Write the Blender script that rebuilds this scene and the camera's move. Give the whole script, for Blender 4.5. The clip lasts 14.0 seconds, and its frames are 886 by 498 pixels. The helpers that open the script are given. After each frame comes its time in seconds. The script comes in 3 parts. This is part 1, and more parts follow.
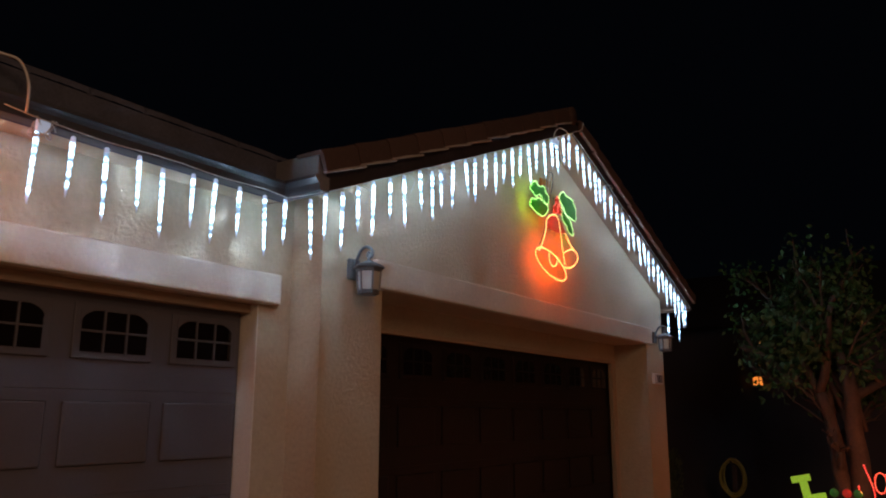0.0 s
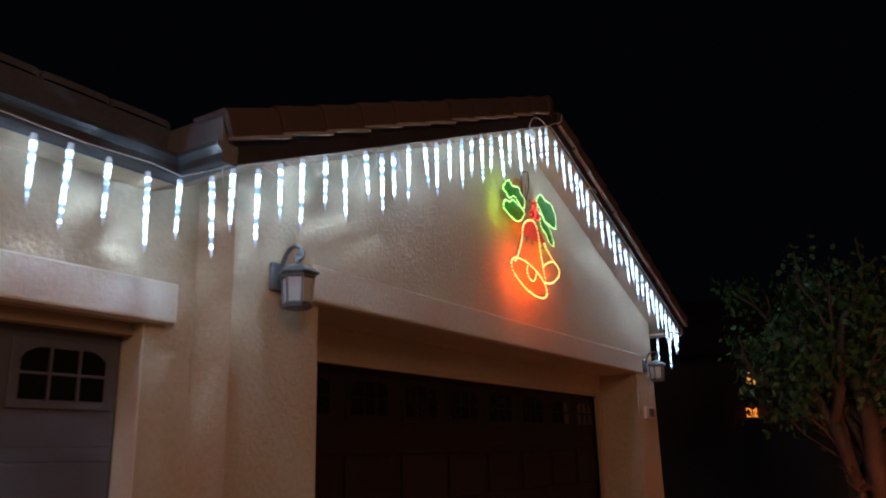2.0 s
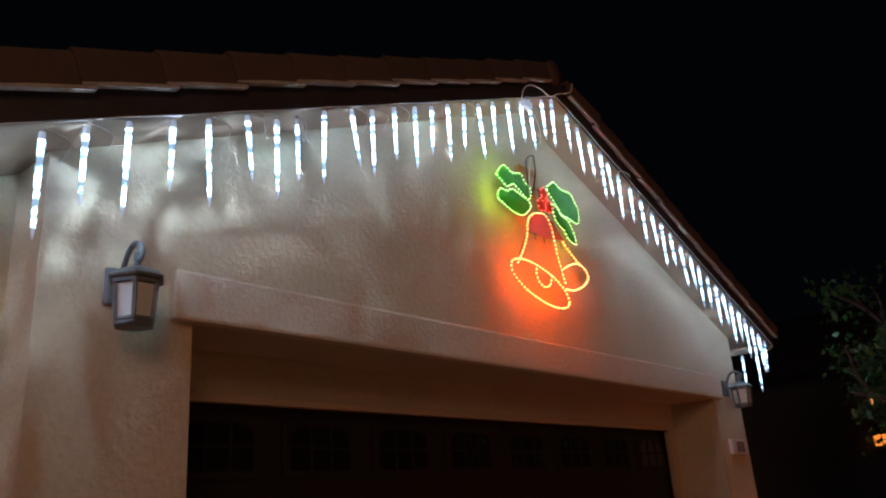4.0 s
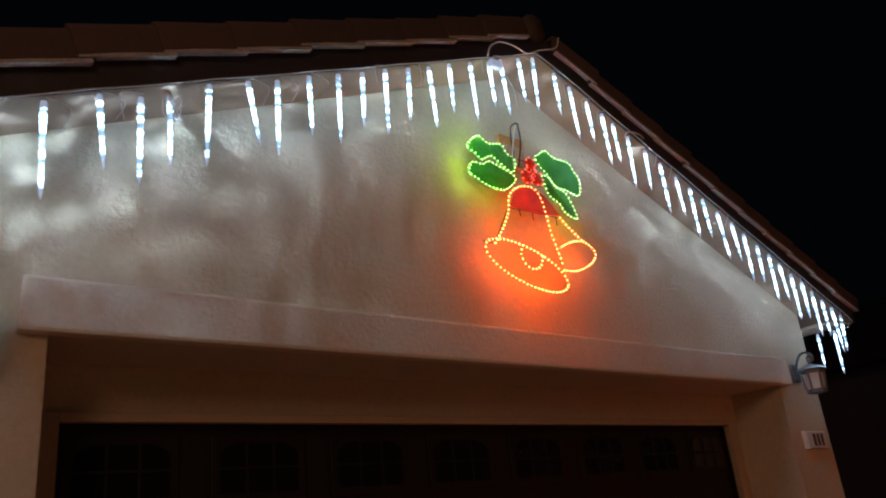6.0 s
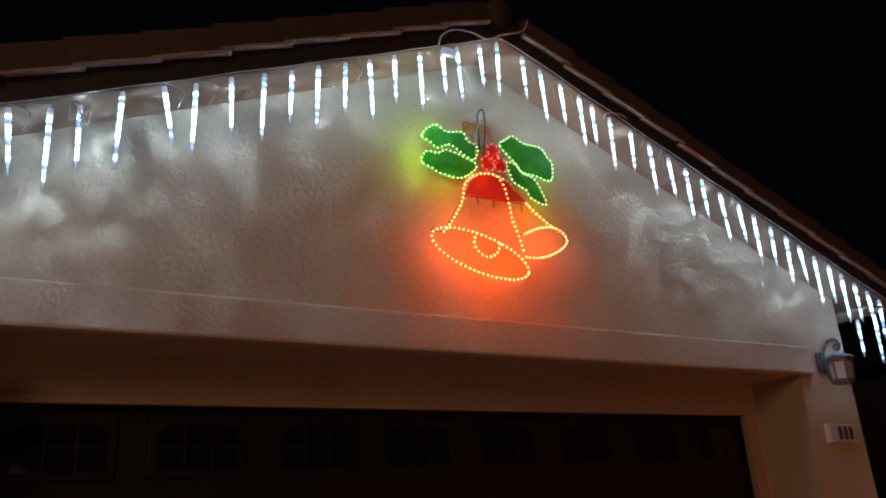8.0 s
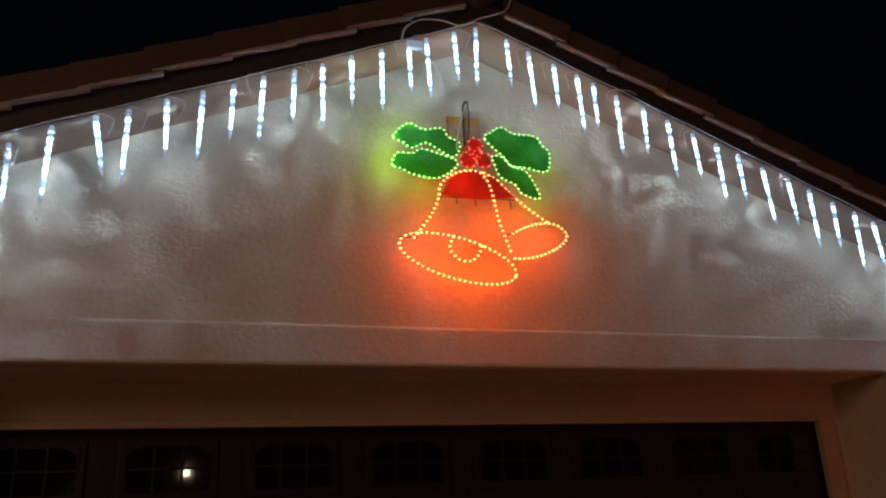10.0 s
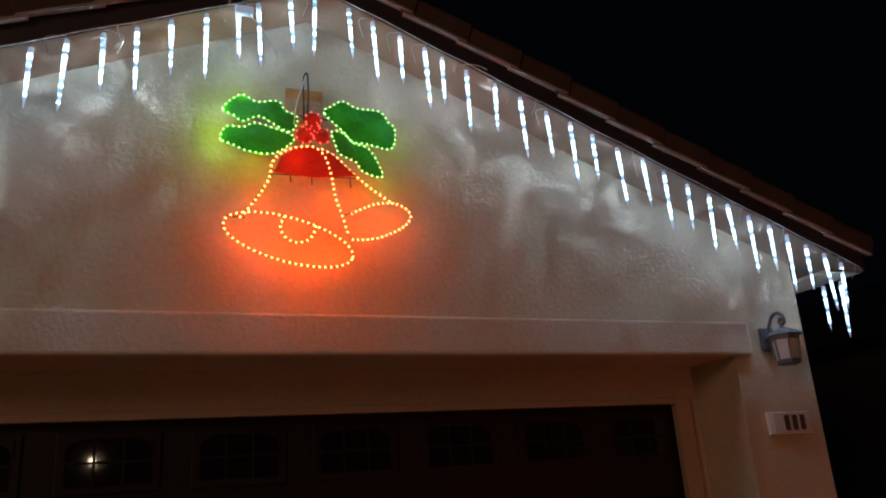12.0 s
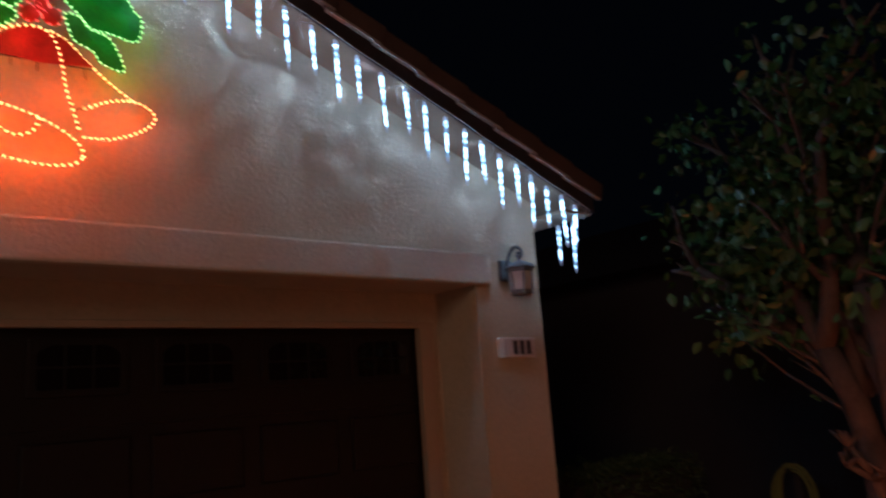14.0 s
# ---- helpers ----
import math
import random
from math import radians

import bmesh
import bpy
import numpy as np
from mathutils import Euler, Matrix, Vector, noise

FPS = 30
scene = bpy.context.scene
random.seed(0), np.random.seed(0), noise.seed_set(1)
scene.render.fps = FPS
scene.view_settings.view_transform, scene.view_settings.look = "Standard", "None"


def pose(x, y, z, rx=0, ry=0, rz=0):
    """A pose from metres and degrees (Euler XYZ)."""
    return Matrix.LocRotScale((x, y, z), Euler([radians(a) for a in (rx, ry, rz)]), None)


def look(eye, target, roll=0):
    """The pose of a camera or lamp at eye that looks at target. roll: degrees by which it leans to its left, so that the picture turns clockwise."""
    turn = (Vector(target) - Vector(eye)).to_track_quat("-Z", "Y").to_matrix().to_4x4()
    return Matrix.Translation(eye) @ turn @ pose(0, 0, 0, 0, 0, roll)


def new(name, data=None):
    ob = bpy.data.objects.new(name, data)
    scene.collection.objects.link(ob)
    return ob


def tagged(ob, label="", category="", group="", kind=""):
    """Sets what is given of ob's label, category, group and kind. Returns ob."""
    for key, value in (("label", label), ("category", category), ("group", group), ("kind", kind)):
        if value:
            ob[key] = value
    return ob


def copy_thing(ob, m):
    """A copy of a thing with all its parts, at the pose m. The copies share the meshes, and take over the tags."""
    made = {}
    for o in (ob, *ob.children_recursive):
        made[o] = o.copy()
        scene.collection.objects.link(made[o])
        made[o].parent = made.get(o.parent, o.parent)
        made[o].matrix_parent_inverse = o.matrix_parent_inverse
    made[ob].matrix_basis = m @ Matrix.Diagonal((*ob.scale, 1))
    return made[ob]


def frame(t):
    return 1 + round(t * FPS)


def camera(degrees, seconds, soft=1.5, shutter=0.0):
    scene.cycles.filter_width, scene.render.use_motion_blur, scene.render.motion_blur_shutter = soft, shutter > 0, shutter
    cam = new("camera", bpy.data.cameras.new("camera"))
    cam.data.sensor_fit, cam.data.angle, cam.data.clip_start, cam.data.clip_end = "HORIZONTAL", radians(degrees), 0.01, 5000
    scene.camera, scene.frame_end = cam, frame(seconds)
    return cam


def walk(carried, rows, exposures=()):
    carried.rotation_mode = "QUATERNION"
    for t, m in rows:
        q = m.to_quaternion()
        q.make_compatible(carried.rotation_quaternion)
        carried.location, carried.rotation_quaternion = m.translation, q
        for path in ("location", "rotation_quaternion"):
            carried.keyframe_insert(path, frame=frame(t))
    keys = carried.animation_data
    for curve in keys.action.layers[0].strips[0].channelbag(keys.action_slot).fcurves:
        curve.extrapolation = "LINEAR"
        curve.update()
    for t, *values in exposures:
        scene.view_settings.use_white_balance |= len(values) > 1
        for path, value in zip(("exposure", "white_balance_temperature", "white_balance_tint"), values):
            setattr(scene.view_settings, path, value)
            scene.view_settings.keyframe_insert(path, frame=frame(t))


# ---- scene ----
cam = camera(59.8, 14.0, soft=1.9, shutter=0.5)
# seconds, x, y, z, heading, pitch, lean
PATH = [
    (0.0, -3.537, -3.407, 1.492, -55.175, 12.054, -0.128),
    (0.5, -3.387, -3.284, 1.472, -56.470, 12.304, 0.128),
    (1.0, -3.153, -3.031, 1.500, -57.769, 12.760, 0.402),
    (1.5, -2.901, -2.875, 1.522, -57.856, 13.410, 0.831),
    (2.0, -2.499, -2.762, 1.541, -57.426, 14.905, 1.443),
    (2.5, -2.054, -2.648, 1.537, -56.821, 15.760, 2.055),
    (3.0, -1.639, -2.642, 1.553, -54.829, 17.122, 2.922),
    (5.5, -0.324, -2.861, 1.561, -40.739, 20.092, 5.432),
    (6.0, -0.047, -2.889, 1.554, -39.195, 20.113, 5.758),
    (6.5, 0.221, -3.032, 1.575, -36.069, 19.710, 4.648),
    (7.0, 0.358, -3.172, 1.515, -35.359, 19.989, 4.547),
    (7.5, 0.514, -3.357, 1.493, -33.409, 19.667, 3.939),
    (10.0, 1.766, -3.711, 1.643, -17.042, 18.961, 2.498),
    (10.5, 1.984, -3.743, 1.664, -17.037, 18.416, 2.396),
    (11.0, 2.127, -3.715, 1.671, -19.108, 18.019, 3.001),
    (11.5, 2.258, -3.704, 1.657, -20.731, 17.895, 3.617),
    (12.0, 2.307, -3.693, 1.678, -21.727, 17.338, 3.859),
    (12.5, 2.326, -3.712, 1.667, -22.696, 16.943, 3.949),
    (13.0, 2.333, -3.699, 1.685, -25.608, 15.659, 4.072),
    (13.5, 2.414, -3.719, 1.669, -31.567, 13.602, 4.148),
    (14.0, 2.421, -3.701, 1.626, -39.028, 11.001, 4.058),
]
walk(cam, [(t, pose(x, y, z, 90 + pitch, lean, heading)) for t, x, y, z, heading, pitch, lean in PATH],
     [(0.0, 0.02, 6300, 10), (3.0, 0.15, 6350, 10), (7.5, 0.08, 6250, 10), (11.0, -0.02, 6100, 10), (13.0, -0.04, 6000, 10), (14.0, -0.08, 5400, 10)])

# ---- night sky and light ----
world = bpy.data.worlds.new("night")
scene.world = world
world.use_nodes = True
bg = world.node_tree.nodes["Background"]
bg.inputs["Color"].default_value = (0.09, 0.115, 0.18, 1)
bg.inputs["Strength"].default_value = 0.0075


def lamp(name, kind, place, energy, color, size=0.1, target=None, spread=60, blend=0.5):
    data = bpy.data.lights.new(name, kind)
    data.energy, data.color = energy, color
    if kind == "AREA":
        data.size = size
    else:
        data.shadow_soft_size = size
    if kind == "SPOT":
        data.spot_size, data.spot_blend = radians(spread), blend
    ob = new(name, data)
    ob.matrix_world = look(place, target) if target else Matrix.Translation(place)
    return ob


# a warm street lamp across the street behind the walk
lamp("street_light", "POINT", (-6.3, -8.8, 5.9), 850, (1.0, 0.55, 0.32), 2.0)
# porch lamps across the street
lamp("porch_light", "POINT", (1.5, -21.0, 3.15), 60, (1.0, 0.70, 0.42), 0.07)
lamp("porch_light", "POINT", (-1.34, -21.0, 2.56), 45, (1.0, 0.70, 0.42), 0.07)
# the orange rope light further along the left garage, past the picture's edge
lamp("orange_glow", "POINT", (-2.52, 0.08, 2.60), 12.0, (1.0, 0.20, 0.04), 0.1)


# ---- materials ----
def material(name, color, rough=0.7, metal=0.0, vary=0.15, scale=3.0, grain=60.0, bump=0.0, bump_scale=90.0, coat=0.0, random_tone=0.0, specular=0.5):
    m = bpy.data.materials.new(name)
    m.use_nodes = True
    nt = m.node_tree
    n, link = nt.nodes, nt.links.new
    b = n["Principled BSDF"]
    tc = n.new("ShaderNodeTexCoord")
    big, fine = n.new("ShaderNodeTexNoise"), n.new("ShaderNodeTexNoise")
    big.inputs["Scale"].default_value, big.inputs["Detail"].default_value = scale, 5
    fine.inputs["Scale"].default_value, fine.inputs["Detail"].default_value = grain, 4
    link(tc.outputs["Object"], big.inputs["Vector"])
    link(tc.outputs["Object"], fine.inputs["Vector"])
    mean = n.new("ShaderNodeMath")
    mean.operation = "MULTIPLY_ADD"
    mean.inputs[1].default_value = 0.45
    link(fine.outputs["Fac"], mean.inputs[0])
    half = n.new("ShaderNodeMath")
    half.operation = "MULTIPLY"
    half.inputs[1].default_value = 0.55
    link(big.outputs["Fac"], half.inputs[0])
    link(half.outputs[0], mean.inputs[2])
    last = mean.outputs[0]
    if random_tone:
        info = n.new("ShaderNodeObjectInfo")
        add = n.new("ShaderNodeMath")
        add.operation = "MULTIPLY_ADD"
        add.inputs[1].default_value = random_tone
        link(info.outputs["Random"], add.inputs[0])
        link(last, add.inputs[2])
        last = add.outputs[0]
    ramp = n.new("ShaderNodeMapRange")
    ramp.inputs["From Min"].default_value, ramp.inputs["From Max"].default_value = 0.3, 0.7 + random_tone
    ramp.inputs["To Min"].default_value, ramp.inputs["To Max"].default_value = 1 - vary, 1 + vary
    link(last, ramp.inputs["Value"])
    mul = n.new("ShaderNodeMix")
    mul.data_type, mul.blend_type = "RGBA", "MULTIPLY"
    mul.inputs[0].default_value = 1.0
    mul.inputs[6].default_value = (*color, 1)
    link(ramp.outputs[0], mul.inputs[7])
    link(mul.outputs[2], b.inputs["Base Color"])
    b.inputs["Roughness"].default_value, b.inputs["Metallic"].default_value = rough, metal
    b.inputs["Coat Weight"].default_value = coat
    b.inputs["Specular IOR Level"].default_value = specular
    if bump:
        tex = n.new("ShaderNodeTexNoise")
        tex.inputs["Scale"].default_value, tex.inputs["Detail"].default_value = bump_scale, 6
        tex.inputs["Roughness"].default_value = 0.6
        link(tc.outputs["Object"], tex.inputs["Vector"])
        bp = n.new("ShaderNodeBump")
        bp.inputs["Strength"].default_value, bp.inputs["Distance"].default_value = bump, 0.01
        link(tex.outputs["Fac"], bp.inputs["Height"])
        link(bp.outputs["Normal"], b.inputs["Normal"])
    return m


def glowing(name, color, strength, base=(0.5, 0.5, 0.5)):
    m = bpy.data.materials.new(name)
    m.use_nodes = True
    b = m.node_tree.nodes["Principled BSDF"]
    b.inputs["Base Color"].default_value = (*base, 1)
    b.inputs["Emission Color"].default_value = (*color, 1)
    b.inputs["Emission Strength"].default_value = strength
    b.inputs["Roughness"].default_value = 0.25
    return m


def lit_icicle(name):
    """Clear ridged plastic with bright and dim stretches where the diodes sit."""
    m = glowing(name, (0.46, 0.73, 1.0), 1.0, (0.03, 0.035, 0.04))
    nt = m.node_tree
    n, link = nt.nodes, nt.links.new
    b = n["Principled BSDF"]
    tc, info = n.new("ShaderNodeTexCoord"), n.new("ShaderNodeObjectInfo")
    sep = n.new("ShaderNodeSeparateXYZ")
    link(tc.outputs["Object"], sep.inputs[0])

    def calc(operation, first, second, third=None):
        node = n.new("ShaderNodeMath")
        node.operation = operation
        for socket, value in zip(node.inputs, (first, second, third)):
            if value is None:
                continue
            if isinstance(value, (int, float)):
                socket.default_value = value
            else:
                link(value, socket)
        return node.outputs[0]

    shifted = calc("MULTIPLY_ADD", info.outputs["Random"], 40.0, sep.outputs["Z"])
    # one diode about every five centimetres, each with its own strength
    wave = calc("SINE", calc("MULTIPLY", shifted, math.tau / 0.047), 0.0)
    strong = n.new("ShaderNodeTexNoise")
    strong.noise_dimensions = "1D"
    strong.inputs["Scale"].default_value, strong.inputs["Detail"].default_value = 13.0, 1.0
    link(shifted, strong.inputs["W"])
    speck = n.new("ShaderNodeTexNoise")
    speck.inputs["Scale"].default_value, speck.inputs["Detail"].default_value = 170.0, 3.0
    link(tc.outputs["Object"], speck.inputs["Vector"])
    level = calc("MULTIPLY_ADD", strong.outputs["Fac"], 1.5, calc("MULTIPLY", wave, 0.18))
    level = calc("MULTIPLY_ADD", speck.outputs["Fac"], 1.4, level)
    mp = n.new("ShaderNodeMapRange")
    mp.interpolation_type = "SMOOTHSTEP"
    mp.inputs["From Min"].default_value, mp.inputs["From Max"].default_value = 1.15, 1.74
    mp.inputs["To Min"].default_value, mp.inputs["To Max"].default_value = 0.62, ICICLE
    link(level, mp.inputs["Value"])
    link(mp.outputs[0], b.inputs["Emission Strength"])
    return m


ICICLE = 7.6
stucco = material("tan_stucco", (0.47, 0.393, 0.287), 0.9, vary=0.13, scale=1.3, grain=35, bump=0.6, bump_scale=34, specular=0.25)
cream = material("cream_stucco_trim", (0.68, 0.655, 0.58), 0.85, vary=0.10, scale=2, grain=50, bump=0.28, bump_scale=38)
# the cream trim toned down: weaker light on the double lintel, put into colour
lintel_dimmed = material("dimmed_stucco_lintel", (0.57, 0.51, 0.42), 0.85, vary=0.14, scale=2, grain=50, bump=0.5, bump_scale=42)
# darker than the wall: shade under the eave is put into this colour
soffit_shaded = material("soffit_shaded", (0.27, 0.205, 0.15), 0.8, vary=0.12, scale=1.5, grain=40, bump=0.4)
trim_paint = material("tan_trim_paint", (0.36, 0.27, 0.19), 0.6, vary=0.08, scale=4, bump=0.1)
brown_board = material("dark_brown_board", (0.030, 0.026, 0.030), 0.6, vary=0.3, scale=5, grain=25, bump=0.2)
tile_clay = material("red_brown_roof_tile", (0.072, 0.045, 0.040), 0.85, vary=0.35, scale=6, grain=70, bump=0.4, bump_scale=70, random_tone=0.25)
# a darker, bluer colour than the gable's tile
dark_tile = material("dark_blue_grey_tile", (0.062, 0.068, 0.096), 0.9, vary=0.35, scale=6, grain=60, bump=0.4)
# pale grey that stands in for icicle light on the tiles' lower edges
rim_lit = material("grey_lit_rim", (0.34, 0.31, 0.29), 0.9, vary=0.3, scale=12, bump=0.4)
# gutter grey made lighter: light on the eave corner is put into the colour
corner_metal_lit = material("grey_corner_metal_lit", (0.17, 0.175, 0.19), 0.55, 0.1, vary=0.2, scale=5)
gutter_metal = material("grey_gutter", (0.054, 0.059, 0.069), 0.5, 0.15, vary=0.12, scale=4)
door_grey = material("grey_steel_door", (0.09, 0.09, 0.11), 0.5, vary=0.1, scale=3, bump=0.12, bump_scale=160)
# near-black: the recess's shade is put into the double door's brown
door_brown_shaded = material("shaded_brown_steel_door", (0.0085, 0.0058, 0.0058), 0.55, vary=0.12, scale=3, bump=0.12, bump_scale=160, specular=0.3)
dark_glass = material("dark_glass", (0.008, 0.006, 0.006), 0.03, vary=0.05)
lamp_metal = material("grey_lantern_metal", (0.13, 0.155, 0.18), 0.45, 0.2, vary=0.2, scale=20, grain=120, bump=0.1)
frosted = material("frosted_lantern_glass", (0.52, 0.56, 0.58), 0.35, vary=0.06, scale=15)
wire_grey = material("clear_wire", (0.55, 0.55, 0.54), 0.4, vary=0.1)
wire_black = material("black_hook", (0.03, 0.03, 0.032), 0.5, vary=0.2)
plate_white = material("white_plate", (0.72, 0.68, 0.64), 0.5, vary=0.05)
plate_pink = material("plate_face", (0.50, 0.42, 0.38), 0.5, vary=0.08)
ink_dark = material("dark_bars", (0.05, 0.03, 0.03), 0.6, vary=0.1)
block_face = material("peeling_paper_face", (0.40, 0.25, 0.17), 0.7, vary=0.25, scale=14, grain=60, bump=0.2)
bare_wood = material("bare_plywood", (0.42, 0.19, 0.05), 0.75, vary=0.25, scale=9, grain=60, bump=0.2)
leaf_green = material("green_film", (0.03, 0.22, 0.016), 0.45, vary=0.35, scale=10, specular=0.25)
red_film = material("red_film", (0.40, 0.025, 0.008), 0.45, vary=0.3, scale=12, specular=0.25)
# unseen drive, made pale and reddish to bounce warm light into the recess
concrete = material("driveway_bounce_concrete", (0.52, 0.32, 0.21), 0.9, vary=0.2, scale=1.2, grain=40, bump=0.3)
soil = material("lawn_soil", (0.05, 0.06, 0.03), 0.95, vary=0.4, scale=0.8, grain=30, bump=0.6, bump_scale=25)
asphalt = material("asphalt", (0.05, 0.05, 0.05), 0.9, vary=0.2, scale=1, grain=80, bump=0.3)
bark = material("smooth_grey_bark", (0.06, 0.047, 0.045), 0.85, vary=0.35, scale=5, grain=30, bump=0.6, bump_scale=25)
foliage = material("tree_leaf", (0.030, 0.088, 0.028), 0.42, vary=0.5, scale=2.5, grain=14)
hedge_leaf = material("hedge_leaf", (0.06, 0.09, 0.03), 0.6, vary=0.4, scale=3, grain=14)
hose_green = material("yellow_green_hose", (0.30, 0.28, 0.06), 0.5, vary=0.15)
# almost black: the night gloom on this wall is put into its colour
neighbour_wall_unlit = material("neighbour_stucco_unlit", (0.035, 0.033, 0.042), 0.9, vary=0.12, bump=0.3)
bulb_orange = glowing("orange_bulb", (1.0, 0.50, 0.13), 5.0)
bulb_green = glowing("green_bulb", (0.50, 1.0, 0.26), 3.2)
bulb_red = glowing("red_bulb", (1.0, 0.055, 0.045), 2.2)
rope_orange = glowing("orange_rope", (1.0, 0.14, 0.01), 0.10, (0.55, 0.12, 0.02))
rope_green = glowing("green_rope", (0.2, 0.8, 0.1), 0.10, (0.1, 0.4, 0.1))
rope_red = glowing("red_rope", (1.0, 0.04, 0.02), 0.3, (0.5, 0.05, 0.05))
sign_green = glowing("green_tinsel", (0.45, 0.75, 0.05), 0.45, (0.3, 0.6, 0.08))
tinsel_nodes = sign_green.node_tree
crinkle = tinsel_nodes.nodes.new("ShaderNodeTexNoise")
crinkle.inputs["Scale"].default_value, crinkle.inputs["Detail"].default_value = 22.0, 4.0
spread_ = tinsel_nodes.nodes.new("ShaderNodeMapRange")
spread_.inputs["From Min"].default_value, spread_.inputs["From Max"].default_value = 0.35, 0.7
spread_.inputs["To Min"].default_value, spread_.inputs["To Max"].default_value = 0.12, 0.75
tinsel_nodes.links.new(crinkle.outputs["Fac"], spread_.inputs["Value"])
tinsel_nodes.links.new(spread_.outputs[0], tinsel_nodes.nodes["Principled BSDF"].inputs["Emission Strength"])
# painted balls, no lamps: a faint glow stands in for light on them
ball_red = glowing("red_ball_paint_glow", (1.0, 0.05, 0.03), 0.22, (0.5, 0.03, 0.03))
ball_green = glowing("green_ball_paint_glow", (0.15, 0.5, 0.1), 0.05, (0.06, 0.25, 0.06))
lantern_amber = glowing("amber_lantern_glass", (1.0, 0.27, 0.03), 0.95)
window_amber = glowing("amber_window", (1.0, 0.40, 0.08), 0.8)
icicle_lit = lit_icicle("lit_icicle")
# caps, tips and plugs are no lamps: emission stands in for light caught inside
plastic_glow = glowing("clear_plastic_glow", (0.55, 0.70, 0.95), 0.32, (0.6, 0.65, 0.72))


# ---- building helpers ----
def part(name, bm, mat, parent=None, label="", smooth=False):
    me = bpy.data.meshes.new(name)
    bmesh.ops.recalc_face_normals(bm, faces=bm.faces[:])
    bm.to_mesh(me)
    bm.free()
    if smooth:
        me.polygons.foreach_set("use_smooth", [True] * len(me.polygons))
    me.materials.append(mat)
    ob = new(name, me)
    if parent is not None:
        ob.parent = parent
    if label:
        ob["label"] = label
    return ob


def thing(name, at, label, category, group="", kind=""):
    ob = new(name)
    ob.location = at
    return tagged(ob, label, category, group, kind)


def box(x0, x1, y0, y1, z0, z1, bevel=0.0, bm=None):
    bm = bm or bmesh.new()
    made = bmesh.ops.create_cube(bm, size=1.0)["verts"]
    for v in made:
        v.co = Vector(((x0 + x1) / 2 + v.co.x * (x1 - x0), (y0 + y1) / 2 + v.co.y * (y1 - y0), (z0 + z1) / 2 + v.co.z * (z1 - z0)))
    if bevel:
        edges = list({e for v in made for e in v.link_edges})
        bmesh.ops.bevel(bm, geom=edges, offset=bevel, segments=2, affect="EDGES", profile=0.6)
    return bm


def slab(outline, y0, y1, bm=None):
    """A flat outline in x and z, extruded from y0 to y1."""
    bm = bm or bmesh.new()
    a = [bm.verts.new((x, y0, z)) for x, z in outline]
    b = [bm.verts.new((x, y1, z)) for x, z in outline]
    bm.faces.new(a)
    bm.faces.new(b[::-1])
    for i in range(len(a)):
        j = (i + 1) % len(a)
        bm.faces.new((a[i], b[i], b[j], a[j]))
    return bm


def sweep(path, radius, sides=6, bm=None, closed=False, end=None):
    """A round tube along points; end: the radius at the far end."""
    bm = bm or bmesh.new()
    pts = [Vector(p) for p in path]
    n = len(pts)
    rings = []
    side = None
    for i, p in enumerate(pts):
        a, b = pts[(i - 1) % n if closed else max(i - 1, 0)], pts[(i + 1) % n if closed else min(i + 1, n - 1)]
        d = (b - a).normalized()
        ref = side if side is not None else (Vector((0, 0, 1)) if abs(d.z) < 0.9 else Vector((1, 0, 0)))
        u = (ref - d * ref.dot(d)).normalized()
        side = u
        w = d.cross(u)
        r = radius if end is None else radius + (end - radius) * i / (n - 1)
        rings.append([bm.verts.new(p + (u * math.cos(k * math.tau / sides) + w * math.sin(k * math.tau / sides)) * r) for k in range(sides)])
    last = n if closed else n - 1
    for i in range(last):
        r0, r1 = rings[i], rings[(i + 1) % n]
        for k in range(sides):
            bm.faces.new((r0[k], r0[(k + 1) % sides], r1[(k + 1) % sides], r1[k]))
    if not closed:
        bm.faces.new(rings[0][::-1])
        bm.faces.new(rings[-1])
    return bm


def lathe(profile, sides=12, bm=None, at=(0, 0, 0), turn=0.0):
    """A turned shape from radius and height pairs."""
    bm = bm or bmesh.new()
    rings = [[bm.verts.new((at[0] + r * math.cos(turn + k * math.tau / sides), at[1] + r * math.sin(turn + k * math.tau / sides), at[2] + z)) for k in range(sides)] for r, z in profile]
    for a, b in zip(rings, rings[1:]):
        for k in range(sides):
            bm.faces.new((a[k], a[(k + 1) % sides], b[(k + 1) % sides], b[k]))
    bm.faces.new(rings[0][::-1])
    bm.faces.new(rings[-1])
    return bm


def smooth_line(points, steps=8, closed=False):
    """A rounded line through the points (Catmull-Rom)."""
    p = [Vector(q) for q in points]
    n = len(p)
    out = []
    for i in range(n if closed else n - 1):
        a, b, c, d = (p[(i - 1) % n], p[i], p[(i + 1) % n], p[(i + 2) % n]) if closed else (p[max(i - 1, 0)], p[i], p[i + 1], p[min(i + 2, n - 1)])
        for k in range(steps):
            t = k / steps
            out.append(0.5 * (2 * b + (c - a) * t + (2 * a - 5 * b + 4 * c - d) * t * t + (3 * b - a - 3 * c + d) * t ** 3))
    if not closed:
        out.append(p[-1])
    return out


def spaced(line, step, closed=False):
    """Points at even steps along a line."""
    pts = list(line) + ([line[0]] if closed else [])
    out, left = [], 0.0
    for a, b in zip(pts, pts[1:]):
        d = (b - a).length
        while left < d:
            out.append(a.lerp(b, left / d if d else 0))
            left += step
        left -= d
    return out


# ---- the house: walls ----
APEX_X, APEX_Z, PITCH_L, PITCH_R, OVER = 3.14, 4.222, 0.4175, 0.396, 0.30
GW = 6.354  # width of the gable front


